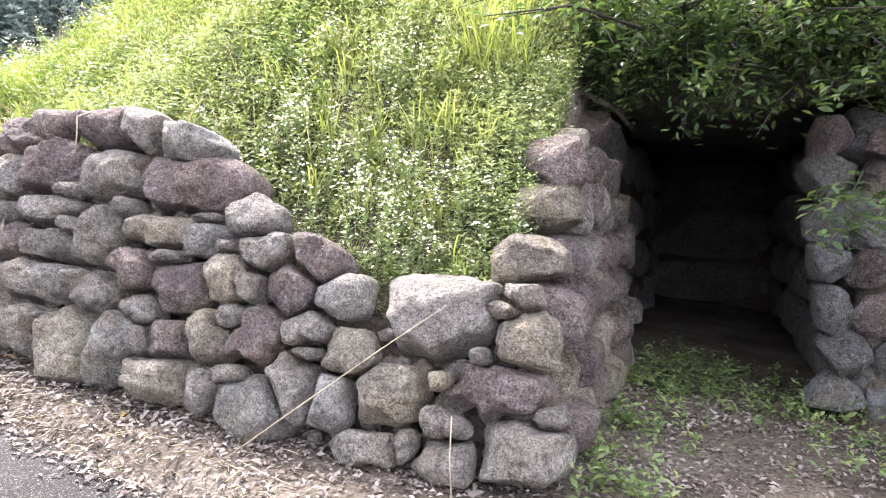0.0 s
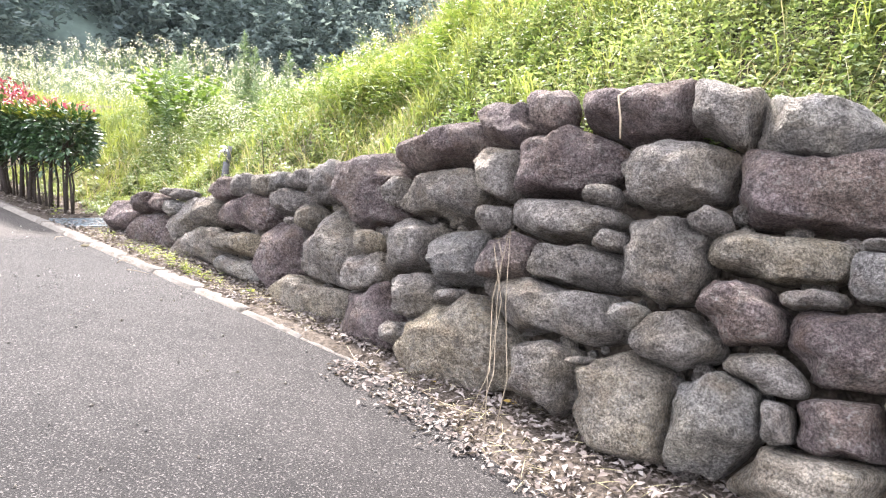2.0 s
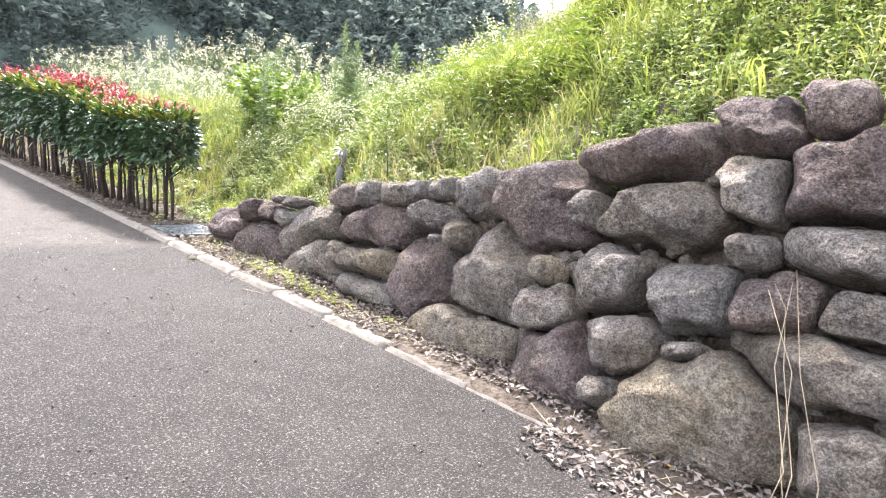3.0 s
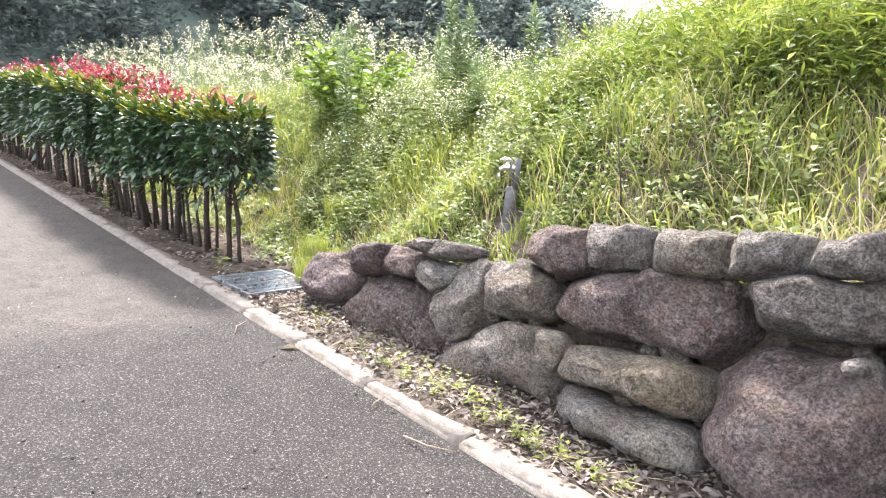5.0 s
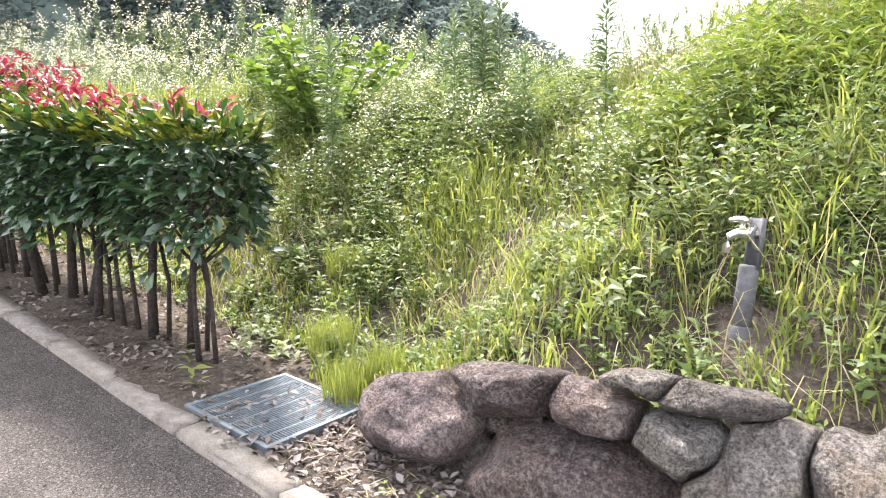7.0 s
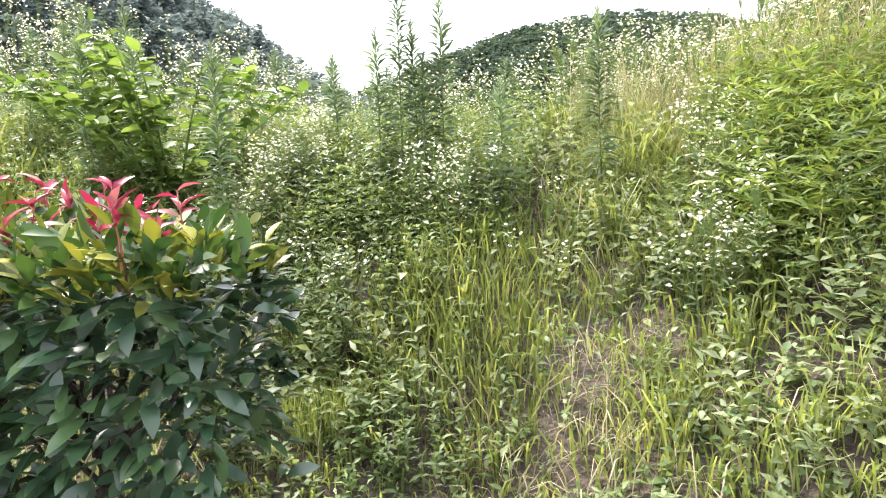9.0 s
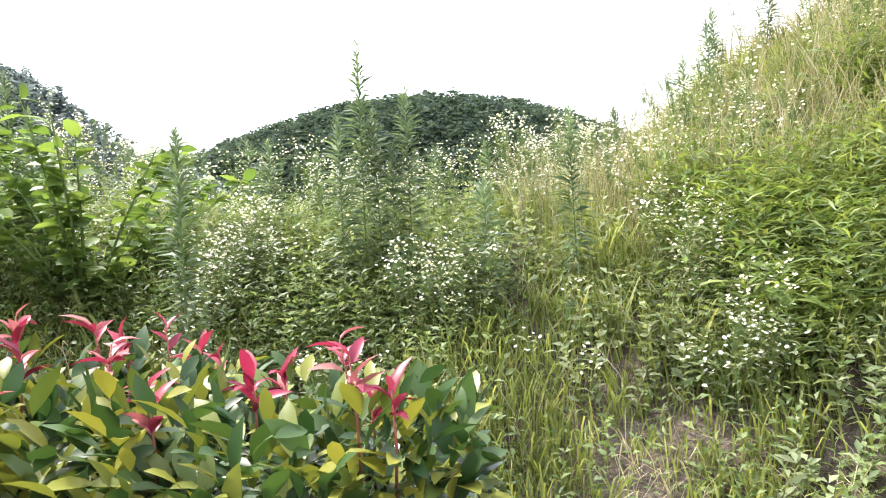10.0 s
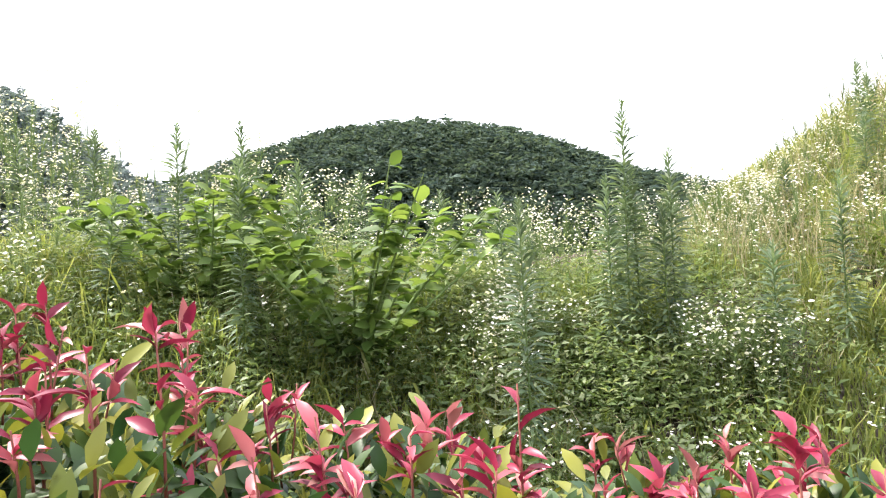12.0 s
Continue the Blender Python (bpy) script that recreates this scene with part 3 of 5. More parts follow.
side_rng = np.random.default_rng(21)
for course in range(8):
    y_at = 3.95 + side_rng.uniform(0.0, 0.2)
    while y_at < 6.9:
        w_ = side_rng.uniform(0.20, 0.50)
        if 0.26 + course * 0.31 < min(1.9, float(ground_h(-1.1, y_at + w_)) + 0.05):
            side_stone(y_at + w_ * 0.5, 0.26 + course * 0.31 + side_rng.uniform(-0.03, 0.03), w_ * 1.2, side_rng.uniform(0.30, 0.44), int(side_rng.choice([0, 1, 2, 1])), x=-0.82 + side_rng.uniform(-0.05, 0.05), turn=side_rng.uniform(-14, 14))
        y_at += w_
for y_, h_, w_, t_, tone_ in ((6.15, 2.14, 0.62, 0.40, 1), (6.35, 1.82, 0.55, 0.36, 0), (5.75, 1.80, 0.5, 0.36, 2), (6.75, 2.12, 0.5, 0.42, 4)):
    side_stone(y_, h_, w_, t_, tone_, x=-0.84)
for k_, (x_, y_, w_, t_, tone_) in enumerate(((-8.58, 4.28, 0.24, 0.17, 2), (-9.10, 4.22, 0.26, 0.18, 1), (-8.86, 4.17, 0.22, 0.15, 1), (-9.44, 4.32, 0.18, 0.14, 1))):
    part("stone", boulder_mesh(w_, 0.2, t_, tone_, 820 + k_), wall, m=pose(x_, y_, float(ground_z(x_, y_)) + t_ * 0.15, 0, 6, 15 * k_))
filler = Heap()
for _ in range(420):
    x_ = rng.uniform(-10.0, -0.7)
    h_ = rng.uniform(0.05, 0.93) * float(wall_top(x_))
    s_ = rng.uniform(0.03, 0.065)
    q_ = ICO2_V * s_ * rng.uniform(0.7, 1.3, 3) * rng.uniform(0.85, 1.15, (len(ICO2_V), 1))
    filler.put(q_ + [x_, face_y(x_, h_) + 0.17, road_z(x_) + h_], ICO2_F)
tagged(part("packing_stones", filler.mesh("packing_stones", STONE[0]), wall), kind="stuff")

# ---- chamber in the mound ----
chamber = tagged(new("stone_chamber"), "dark stone-lined passage opening in the grassy mound", "burial chamber", kind="structure")


def block(name, x, y, z, w, d, h, tone, seed, parent, turn=0.0):
    part(name, boulder_mesh(w, d, h, tone, seed), parent, m=pose(x, y, z, 0, 0, turn))


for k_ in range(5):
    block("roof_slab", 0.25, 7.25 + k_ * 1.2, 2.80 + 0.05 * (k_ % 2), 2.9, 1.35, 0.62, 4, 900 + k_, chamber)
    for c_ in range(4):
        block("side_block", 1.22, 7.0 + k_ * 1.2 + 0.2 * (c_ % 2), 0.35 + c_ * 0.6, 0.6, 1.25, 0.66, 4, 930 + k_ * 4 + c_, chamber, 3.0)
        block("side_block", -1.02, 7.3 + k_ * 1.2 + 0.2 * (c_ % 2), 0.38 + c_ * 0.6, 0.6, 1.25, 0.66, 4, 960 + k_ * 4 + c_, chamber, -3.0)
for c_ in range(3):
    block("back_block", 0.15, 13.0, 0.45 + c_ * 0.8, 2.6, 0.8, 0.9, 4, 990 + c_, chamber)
# front blocks mostly take the darkened stone, for shade under the shrub
jamb_rng = np.random.default_rng(33)
for c_ in range(7):
    x_ = 0.74 + jamb_rng.uniform(0.0, 0.12)
    while x_ < 2.7:
        w_ = jamb_rng.uniform(0.26, 0.52)
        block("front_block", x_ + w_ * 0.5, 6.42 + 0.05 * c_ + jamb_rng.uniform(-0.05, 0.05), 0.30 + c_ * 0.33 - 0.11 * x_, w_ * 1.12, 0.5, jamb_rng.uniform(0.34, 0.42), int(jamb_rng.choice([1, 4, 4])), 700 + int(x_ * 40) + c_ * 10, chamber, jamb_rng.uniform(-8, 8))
        x_ += w_


def cap_mesh():
    """The earth over the roof slabs."""
    xs, ys = np.linspace(-2.2, 2.9, 26), np.linspace(6.7, 13.6, 30)
    gx, gy = np.meshgrid(xs, ys, indexing="ij")
    z = np.interp(gy, [6.7, 7.0, 9.5, 13.6], [3.0, 3.25, 4.3, 4.7]) - 0.05 * np.abs(gx - 0.2) ** 1.5 + 0.04 * np.sin(4 * gx) * np.sin(3 * gy)
    low = np.full_like(z, 2.92)
    n = gx.size
    v = np.r_[np.c_[gx.ravel(), gy.ravel(), z.ravel()], np.c_[gx.ravel(), gy.ravel(), low.ravel()]]
    i = np.arange(25)[:, None] * 30
    j = np.arange(29)[None]
    f = np.stack([i + j, i + 30 + j, i + 31 + j, i + j + 1], axis=-1).reshape(-1, 4)
    rim = [(a * 30 + b) for a, b in [(a, 0) for a in range(26)]] + [25 * 30 + b for b in range(1, 30)] + [a * 30 + 29 for a in range(24, -1, -1)] + [b for b in range(28, 0, -1)]
    rim = np.array(rim)
    nxt = np.roll(rim, -1)
    return mesh_np("earth_cap", v, [f, f[:, ::-1] + n, np.c_[rim, rim + n, nxt + n, nxt]], SOIL, True)


part("earth_cap", cap_mesh(), chamber)

# ---- curb ----
curb = tagged(new("curb"), "weathered pale concrete edging blocks along the lane", "curb", kind="structure")


def curb_unit(length, seed):
    r = np.random.default_rng(seed)
    bm = bmesh.new()
    bmesh.ops.create_cube(bm, size=1.0)
    bmesh.ops.scale(bm, vec=(length, 0.15, 0.16), verts=bm.verts)
    bmesh.ops.subdivide_edges(bm, edges=[e for e in bm.edges if abs(e.verts[0].co.x - e.verts[1].co.x) > 0.1], cuts=7)
    bmesh.ops.bevel(bm, geom=[e for e in bm.edges if abs(e.verts[0].co.x - e.verts[1].co.x) > 0.01 and e.verts[0].co.z > 0 and e.verts[1].co.z > 0], offset=0.016, segments=2, affect="EDGES")
    for v in bm.verts:
        v.co += Vector(r.normal(0, 0.0028, 3))
    return bm_mesh("curb_block", bm, CONCRETE)


curb_meshes = [curb_unit(0.70, k) for k in range(4)]
for k_ in range(52):
    x_ = -4.9 - k_ * 0.715
    sink = float(np.interp(x_, [-7.6, -4.9], [0.0, 0.045]))
    part("curb_block", curb_meshes[k_ % 4], curb, m=pose(x_, 3.52 + rng.normal(0, 0.004), float(road_z(x_)) - 0.048 - sink, rng.normal(0, 0.6), 6.5 + rng.normal(0, 0.3), rng.normal(0, 0.4)))

# ---- drain grate ----
grate = tagged(new("drain_grate"), "square galvanised steel drain grate set beside the curb", "grate", kind="")
grate.matrix_basis = pose(-10.86, 3.90, float(road_z(-10.86)) + 0.022, 0, 6.5, 3)


def bar_mesh(name, sx, sy, sz, mat, bevel=0.002):
    bm = bmesh.new()
    bmesh.ops.create_cube(bm, size=1.0)
    bmesh.ops.scale(bm, vec=(sx, sy, sz), verts=bm.verts)
    bmesh.ops.bevel(bm, geom=bm.edges[:], offset=bevel, segments=1, affect="EDGES")
    return bm_mesh(name, bm, mat, False)


long_bar = bar_mesh("bar", 0.56, 0.005, 0.032, STEEL, 0.001)
rim_x, rim_y = bar_mesh("rim", 0.60, 0.022, 0.045, STEEL), bar_mesh("rim", 0.022, 0.56, 0.045, STEEL)
for sg in (-1, 1):
    part("rim", rim_x, grate, m=pose(0, sg * 0.289, 0))
    part("rim", rim_y, grate, m=pose(sg * 0.289, 0, 0))
for k_ in range(36):
    part("bar", long_bar, grate, m=pose(0, -0.27 + k_ * 0.0154, 0.003))
cross = bar_mesh("cross_bar", 0.012, 0.56, 0.02, STEEL, 0.001)
for k_ in range(5):
    part("cross_bar", cross, grate, m=pose(-0.2 + k_ * 0.1, 0, 0.006))
part("pit", bar_mesh("pit", 0.58, 0.58, 0.01, PIT), grate, m=pose(0, 0, -0.035))

# ---- standpipe ----
PX, PY = -9.0, 4.66
post = tagged(new("standpipe"), "grey weathered water post with a metal garden tap, standing in grass", "water tap")
post.matrix_basis = pose(PX, PY, float(ground_z(PX, PY)) - 0.08, -5, 6, 20)
th = Heap()
tube(th, [(0, 0, 0.0), (0, 0, 0.33), (0, 0, 0.34)], [0.0375, 0.0365, 0.033], 24)
part("post_body", th.mesh("post_body", PIPE), post)
th = Heap()
tube(th, [(0, 0, 0.02), (0, 0, 0.03), (0, 0, 0.10), (0, 0, 0.108)], [0.038, 0.043, 0.043, 0.038], 24)
part("collar", th.mesh("collar", PIPE), post)


def shell_mesh(z0, z1, r0, r1, a0, a1, steps=18):
    """The open half of the pipe behind the tap: a bent plate of real thickness."""
    a = np.linspace(a0, a1, steps)
    ring = [np.c_[np.cos(a) * r, np.sin(a) * r, np.full(steps, z)] for r, z in ((r1, z0), (r1, z1), (r0, z1), (r0, z0))]
    v = np.concatenate(ring)
    k = np.arange(steps - 1)
    q = [np.c_[i * steps + k, i * steps + k + 1, j * steps + k + 1, j * steps + k] for i, j in ((0, 1), (1, 2), (2, 3), (3, 0))]
    ends = np.array([[0, steps, 2 * steps, 3 * steps], [steps - 1, 4 * steps - 1, 3 * steps - 1, 2 * steps - 1]])
    return mesh_np("back_shell", v, [np.concatenate(q + [ends])], PIPE, False)


part("back_shell", shell_mesh(0.325, 0.52, 0.031, 0.038, radians(-60), radians(120)), post)
th = Heap()
tube(th, [(0.028, 0, 0.455), (-0.02, -0.01, 0.455), (-0.06, -0.02, 0.455), (-0.085, -0.025, 0.44), (-0.092, -0.027, 0.405), (-0.092, -0.027, 0.375)], [0.016, 0.018, 0.017, 0.015, 0.013, 0.014], 14)
tube(th, [(-0.005, -0.005, 0.455), (-0.022, -0.01, 0.455)], [0.027, 0.027], 16)
part("spout", th.mesh("spout", CHROME, True), post, "dull chrome spout")
th = Heap()
tube(th, [(-0.045, -0.016, 0.46), (-0.045, -0.016, 0.495)], [0.014, 0.011], 10)
part("valve_stem", th.mesh("valve_stem", CHROME, True), post)
th = Heap()
tube(th, [(-0.095, -0.03, 0.498), (-0.07, -0.022, 0.506), (-0.045, -0.016, 0.508), (-0.015, -0.008, 0.500)], [0.008, 0.012, 0.014, 0.008], 10)
tube(th, [(-0.055, 0.018, 0.502), (-0.045, -0.016, 0.508), (-0.035, -0.05, 0.502)], [0.009, 0.012, 0.009], 10)
part("tap_handle", th.mesh("tap_handle", CHROME, True), post)
th = Heap()
tube(th, [(0.0, -0.042, 0.485), (-0.012, -0.044, 0.45), (0.0, -0.044, 0.41), (0.02, -0.036, 0.395)], [0.007] * 4, 8)
part("strap", th.mesh("strap", PIT, True), post, "black rubber strap")

# ---- far hills ----


def hill(name, label, cx, cy, profile, near, far, count, mat, seed, size, cone):
    """A wooded hill: an earth body seen under the bearings of its profile, and its trees."""
    r = np.random.default_rng(seed)
    drop = 2.0 if cone else 0.98
    az, el = np.array(profile).T
    eye_z = 3.2
    a = np.linspace(az[0], az[-1], 60)
    e = np.interp(a, az, el)
    ds = np.linspace(near, far, 12)
    t = (ds - near) / (far - near)
    ridge = far * np.tan(np.radians(e)) + eye_z - size * drop
    z = ridge[:, None] * np.sin(t * np.pi / 2)[None] ** 0.85 - 2.0 * (1 - t)[None]
    x = cx - np.sin(np.radians(a))[:, None] * ds[None]
    y = cy + np.cos(np.radians(a))[:, None] * ds[None]
    back = np.c_[x[:, -1] * 1.0 - np.sin(np.radians(a)) * 40, y[:, -1] + 40, np.full(60, -5.0)]
    v = np.concatenate([np.stack([x, y, z], -1), back[:, None]], axis=1).reshape(-1, 3)
    i = np.arange(59)[:, None] * 13
    j = np.arange(12)[None]
    f = np.stack([i + j, i + 13 + j, i + 14 + j, i + j + 1], axis=-1).reshape(-1, 4)
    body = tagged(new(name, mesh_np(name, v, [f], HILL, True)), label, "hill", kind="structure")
    heap = Heap()
    for _ in range(count):
        aa = r.uniform(az[0], az[-1])
        tt = r.uniform(0.05, 1.0) ** 0.8
        d = near + tt * (far - near)
        zz = (far * math.tan(math.radians(np.interp(aa, az, el))) + eye_z - size * drop) * math.sin(tt * math.pi / 2) ** 0.85 - 2 * (1 - tt)
        c = np.array([cx - math.sin(math.radians(aa)) * d, cy + math.cos(math.radians(aa)) * d, zz])
        s = size * r.uniform(0.6, 1.25)
        n = 95 if cone else 100
        u = r.uniform(0, 1, n)
        ang = r.uniform(0, 6.283, n)
        if cone:
            rad = (1 - u) * 0.28 * s + 0.05 * s
            q = np.c_[np.cos(ang) * rad, np.sin(ang) * rad, u * 1.35 * s]
        else:
            w = unit(r.normal(0, 1, (n, 3)))
            q = w * [0.48 * s, 0.48 * s, 0.42 * s] * r.uniform(0.75, 1.05, (n, 1)) + [0, 0, 0.35 * s]
        k = s * (0.055 if cone else 0.07)
        tri = r.normal(0, k, (n, 4, 3)) * [1, 1, 0.55]
        p = (c + q)[:, None] + tri
        b = (np.arange(n) * 4)[:, None]
        heap.put(p, np.concatenate([b + [0, 1, 2], b + [1, 3, 2]]))
    tagged(part("woods", heap.mesh("woods", mat), body), kind="stuff")


hill("hill_cedar", "cedar forest on a steep far slope, haze blue in its leaf colour", -11.0, 2.5,
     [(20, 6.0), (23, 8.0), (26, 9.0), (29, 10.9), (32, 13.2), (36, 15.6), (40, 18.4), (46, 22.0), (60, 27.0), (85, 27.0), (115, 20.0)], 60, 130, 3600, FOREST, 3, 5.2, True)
hill("hill_wooded", "low rounded hill wooded with dark broad-leaved trees, bluish haze in their colour", -12.5, 2.7,
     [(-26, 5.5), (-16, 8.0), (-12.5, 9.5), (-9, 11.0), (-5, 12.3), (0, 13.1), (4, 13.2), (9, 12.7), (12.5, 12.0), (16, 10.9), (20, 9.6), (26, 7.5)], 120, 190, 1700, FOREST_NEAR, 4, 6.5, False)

# ---- wild plants ----


def scatter(n, x0, x1, y0, y1, r, keep=None):
    x, y = r.uniform(x0, x1, n), r.uniform(y0, y1, n)
    ok = y > bank_foot(x) + 0.32 * np.clip(np.where(x < -10.4, 0.0, wall_top(x)), 0, 3) - 0.05
    ok &= ~((x > -0.88) & (y < 13.5) & (x < 1.4))
    ok &= ~((x > -1.0) & (y < 6.6) & (x > 1.0))
    ok &= ~(np.hypot(x - PX, y - PY) < 0.12)
    ok &= ~((np.abs(x + 10.78) < 0.35) & (np.abs(y - 3.9) < 0.35))
    if keep is not None:
        ok &= keep(x, y)
    x, y = x[ok], y[ok]
    return np.c_[x, y, ground_z(x, y) - 0.01]


def clump(x, y, f=1.0, o=0.0):
    """A smooth field, about 0 to 1, that gathers plants in patches."""
    return 0.5 + 0.25 * np.sin(1.7 * f * x + 0.9 * f * y + o) + 0.25 * np.sin(2.9 * f * y - 1.3 * f * x + 2.1 * o + 1.0)


def patch(x, y, size, seed):
    """Smooth noise, 0 to 1, in blotches of the given size."""
    g = np.random.default_rng(seed).uniform(0, 1, (128, 128))
    u, v = np.asarray(x) / size + 512.0, np.asarray(y) / size + 512.0
    i, j = np.floor(u).astype(int), np.floor(v).astype(int)
    a, b = u - i, v - j
    a, b = a * a * (3 - 2 * a), b * b * (3 - 2 * b)
    at = lambda p, q: g[p % 128, q % 128]
    return (at(i, j) * (1 - a) + at(i + 1, j) * a) * (1 - b) + (at(i, j + 1) * (1 - a) + at(i + 1, j + 1) * a) * b


def front(x):
    """1 on the mound's weedy front by the passage, 0 on the grassy bank."""
    return np.clip((x + 5.2) / 1.4, 0, 1)


def leafy(heap, p, height, pairs, length, width, r, spread=0.75):
    """Upright weeds: pairs of leaves up a stem at the places p."""
    n = len(p)
    lean = r.normal(0, 0.16, (n, 2))
    stem_top = p + np.c_[lean * height[:, None], height]
    a0 = r.uniform(0, 6.283, n)
    for k in range(pairs):
        t = (k + 1.0) / pairs
        base = p + (stem_top - p) * t
        for sgn in (0, np.pi):
            ang = a0 + k * 1.9 + sgn + r.normal(0, 0.4, n)
            way = np.c_[np.cos(ang) * spread, np.sin(ang) * spread, r.uniform(0.15, 0.75, n)]
            s = (1.15 - 0.45 * t) * r.uniform(0.7, 1.2, n)
            leaves(heap, base, way, length * s, width * s, r)
    return stem_top


vr = np.random.default_rng(11)
# grass of the bank and the mound
heap = Heap()
for n_, box_, h0, h1, wd in ((215000, (-17, 0.0, 3.8, 9.5), 0.09, 0.30, 0.0085), (20000, (-40, -13, 4.2, 16), 0.2, 0.5, 0.016), (26000, (-14, 4.0, 9.0, 15), 0.2, 0.5, 0.018)):
    p = scatter(n_, *box_, vr, lambda x, y: (vr.uniform(0, 1, len(x)) < (1.9 * patch(x, y, 0.34, 1) * (0.35 + patch(x, y, 1.2, 2)) - 0.12) * (1 - 0.6 * front(x)) * np.where((x < -10.8) & (y > 5.8), 0.75, 1.0)) & ~((x < -11.1) & (y < 4.45)))
    near_wall = np.clip((p[:, 1] - bank_foot(p[:, 0])) / 1.6, 0.4, 1)
    h = vr.uniform(h0, h1, len(p)) * near_wall * (0.55 + 0.9 * patch(p[:, 0], p[:, 1], 0.8, 3))
    blades(heap, p, h, wd * vr.uniform(0.6, 1.5, len(p)), vr.uniform(0.1, 0.75, len(p)), vr)
tagged(new("wild_grass", heap.mesh("wild_grass", GRASS)), "lush yellow-green wild grass covering the bank", "grass", kind="stuff")

# tufts of tall bright grass
heap = Heap()
for x0_, x1_, y0_, y1_, cnt, hmax in ((-10.5, -0.6, 4.2, 9.0, 520, 0.5), (-13.0, -7.0, 4.5, 6.6, 190, 0.30), (-17, -11, 5.5, 9, 90, 0.55), (-2.6, -0.62, 3.95, 6.2, 90, 0.5), (-1.75, -1.2, 5.3, 5.9, 26, 1.0)):
    roots = scatter(cnt, x0_, x1_, y0_, y1_, vr)
    m_ = 13
    p = np.repeat(roots, m_, 0) + np.c_[vr.normal(0, 0.035, (len(roots) * m_, 2)), np.zeros(len(roots) * m_)]
    near_wall = np.clip((p[:, 1] - bank_foot(p[:, 0])) / 1.0, 0.5, 1)
    h = np.repeat(vr.uniform(0.45, 1.0, len(roots)), m_) * vr.uniform(0.6, 1.0, len(p)) * hmax * near_wall
    blades(heap, p, h, vr.uniform(0.006, 0.013, len(p)), vr.uniform(0.2, 0.9, len(p)), vr)
tagged(new("tall_grass", heap.mesh("tall_grass", TALL)), "tufts of tall bright yellow-green grass on the mound", "grass", kind="stuff")

# larger-leaved weeds in patches
heap = Heap()
p = scatter(4200, -13.5, -0.62, 4.0, 8.5, vr, lambda x, y: (clump(x, y, 1.8, 4.0) > 0.58) | ((x > -3.0) & (vr.uniform(0, 1, len(x)) < 0.6)))
leafy(heap, p, vr.uniform(0.15, 0.42, len(p)) * np.clip((p[:, 1] - bank_foot(p[:, 0])) / 1.2, 0.5, 1), 6, vr.uniform(0.06, 0.11, len(p)), vr.uniform(0.025, 0.045, len(p)), vr)
tagged(new("broad_weeds", heap.mesh("broad_weeds", PALE_WEED)), "pale green broad-leaved weeds in patches", "weeds", kind="stuff")

# dry stems among the grass
heap = Heap()
p = scatter(16000, -16, 0.0, 4.0, 9.0, vr, lambda x, y: vr.uniform(0, 1, len(x)) < clump(x, y, 0.8, 3.0) ** 2)
blades(heap, p, vr.uniform(0.15, 0.45, len(p)), vr.uniform(0.003, 0.006, len(p)), vr.uniform(0.3, 1.4, len(p)), vr)
p = scatter(7500, -10.8, -5.5, 6.9, 11.0, vr, lambda x, y: vr.uniform(0, 1, len(x)) < 1.3 * patch(x, y, 0.7, 10))
blades(heap, p, vr.uniform(0.35, 0.85, len(p)), vr.uniform(0.003, 0.006, len(p)), vr.uniform(0.2, 0.7, len(p)), vr)
p = scatter(5000, -11.0, -6.5, 4.3, 5.6, vr, lambda x, y: vr.uniform(0, 1, len(x)) < patch(x, y, 0.5, 12) ** 2)
blades(heap, p, vr.uniform(0.08, 0.3, len(p)), vr.uniform(0.003, 0.007, len(p)), vr.uniform(0.4, 1.6, len(p)), vr)
tagged(new("dry_grass", heap.mesh("dry_grass", DRY)), "straw-coloured dry stems among the green grass", "grass", kind="stuff")


heap = Heap()
p = scatter(34000, -16, -2.5, 3.8, 9.5, vr, lambda x, y: (vr.uniform(0, 1, len(x)) < 1.5 * patch(x, y, 0.42, 5) * (1.25 - patch(x, y, 1.2, 2)) - 0.08) & ~((x < -11.1) & (y < 4.4)))
h = vr.uniform(0.08, 0.34, len(p)) * np.clip((p[:, 1] - bank_foot(p[:, 0])) / 1.2, 0.45, 1) * (0.6 + 0.9 * patch(p[:, 0], p[:, 1], 0.7, 6))
leafy(heap, p, h, 5, vr.uniform(0.04, 0.085, len(p)), vr.uniform(0.016, 0.034, len(p)), vr)
p = scatter(5200, -16, -10.9, 6.1, 8.0, vr, lambda x, y: vr.uniform(0, 1, len(x)) < 0.3 + patch(x, y, 0.5, 16))
leafy(heap, p, vr.uniform(0.15, 0.5, len(p)), 5, vr.uniform(0.05, 0.10, len(p)), vr.uniform(0.014, 0.03, len(p)), vr)
tagged(new("leafy_weeds", heap.mesh("leafy_weeds", GRASS_DARK)), "small-leaved green weeds over the bank", "weeds", kind="stuff")

# pale small-leaved weeds on the mound's front
heap = Heap()
p = scatter(15000, -5.4, -0.88, 3.9, 9.0, vr, lambda x, y: vr.uniform(0, 1, len(x)) < (0.25 + 1.1 * patch(x, y, 0.5, 7)) * front(x) * np.where(y < 6.8, 1.0, 0.55))
h = vr.uniform(0.14, 0.44, len(p)) * np.clip((p[:, 1] - bank_foot(p[:, 0])) / 1.0, 0.45, 1) * (0.6 + 0.8 * patch(p[:, 0], p[:, 1], 0.6, 8))
rim = scatter(1500, -1.35, -0.88, 4.3, 7.0, vr)
p, h = np.r_[p, rim], np.r_[h, vr.uniform(0.2, 0.5, len(rim))]
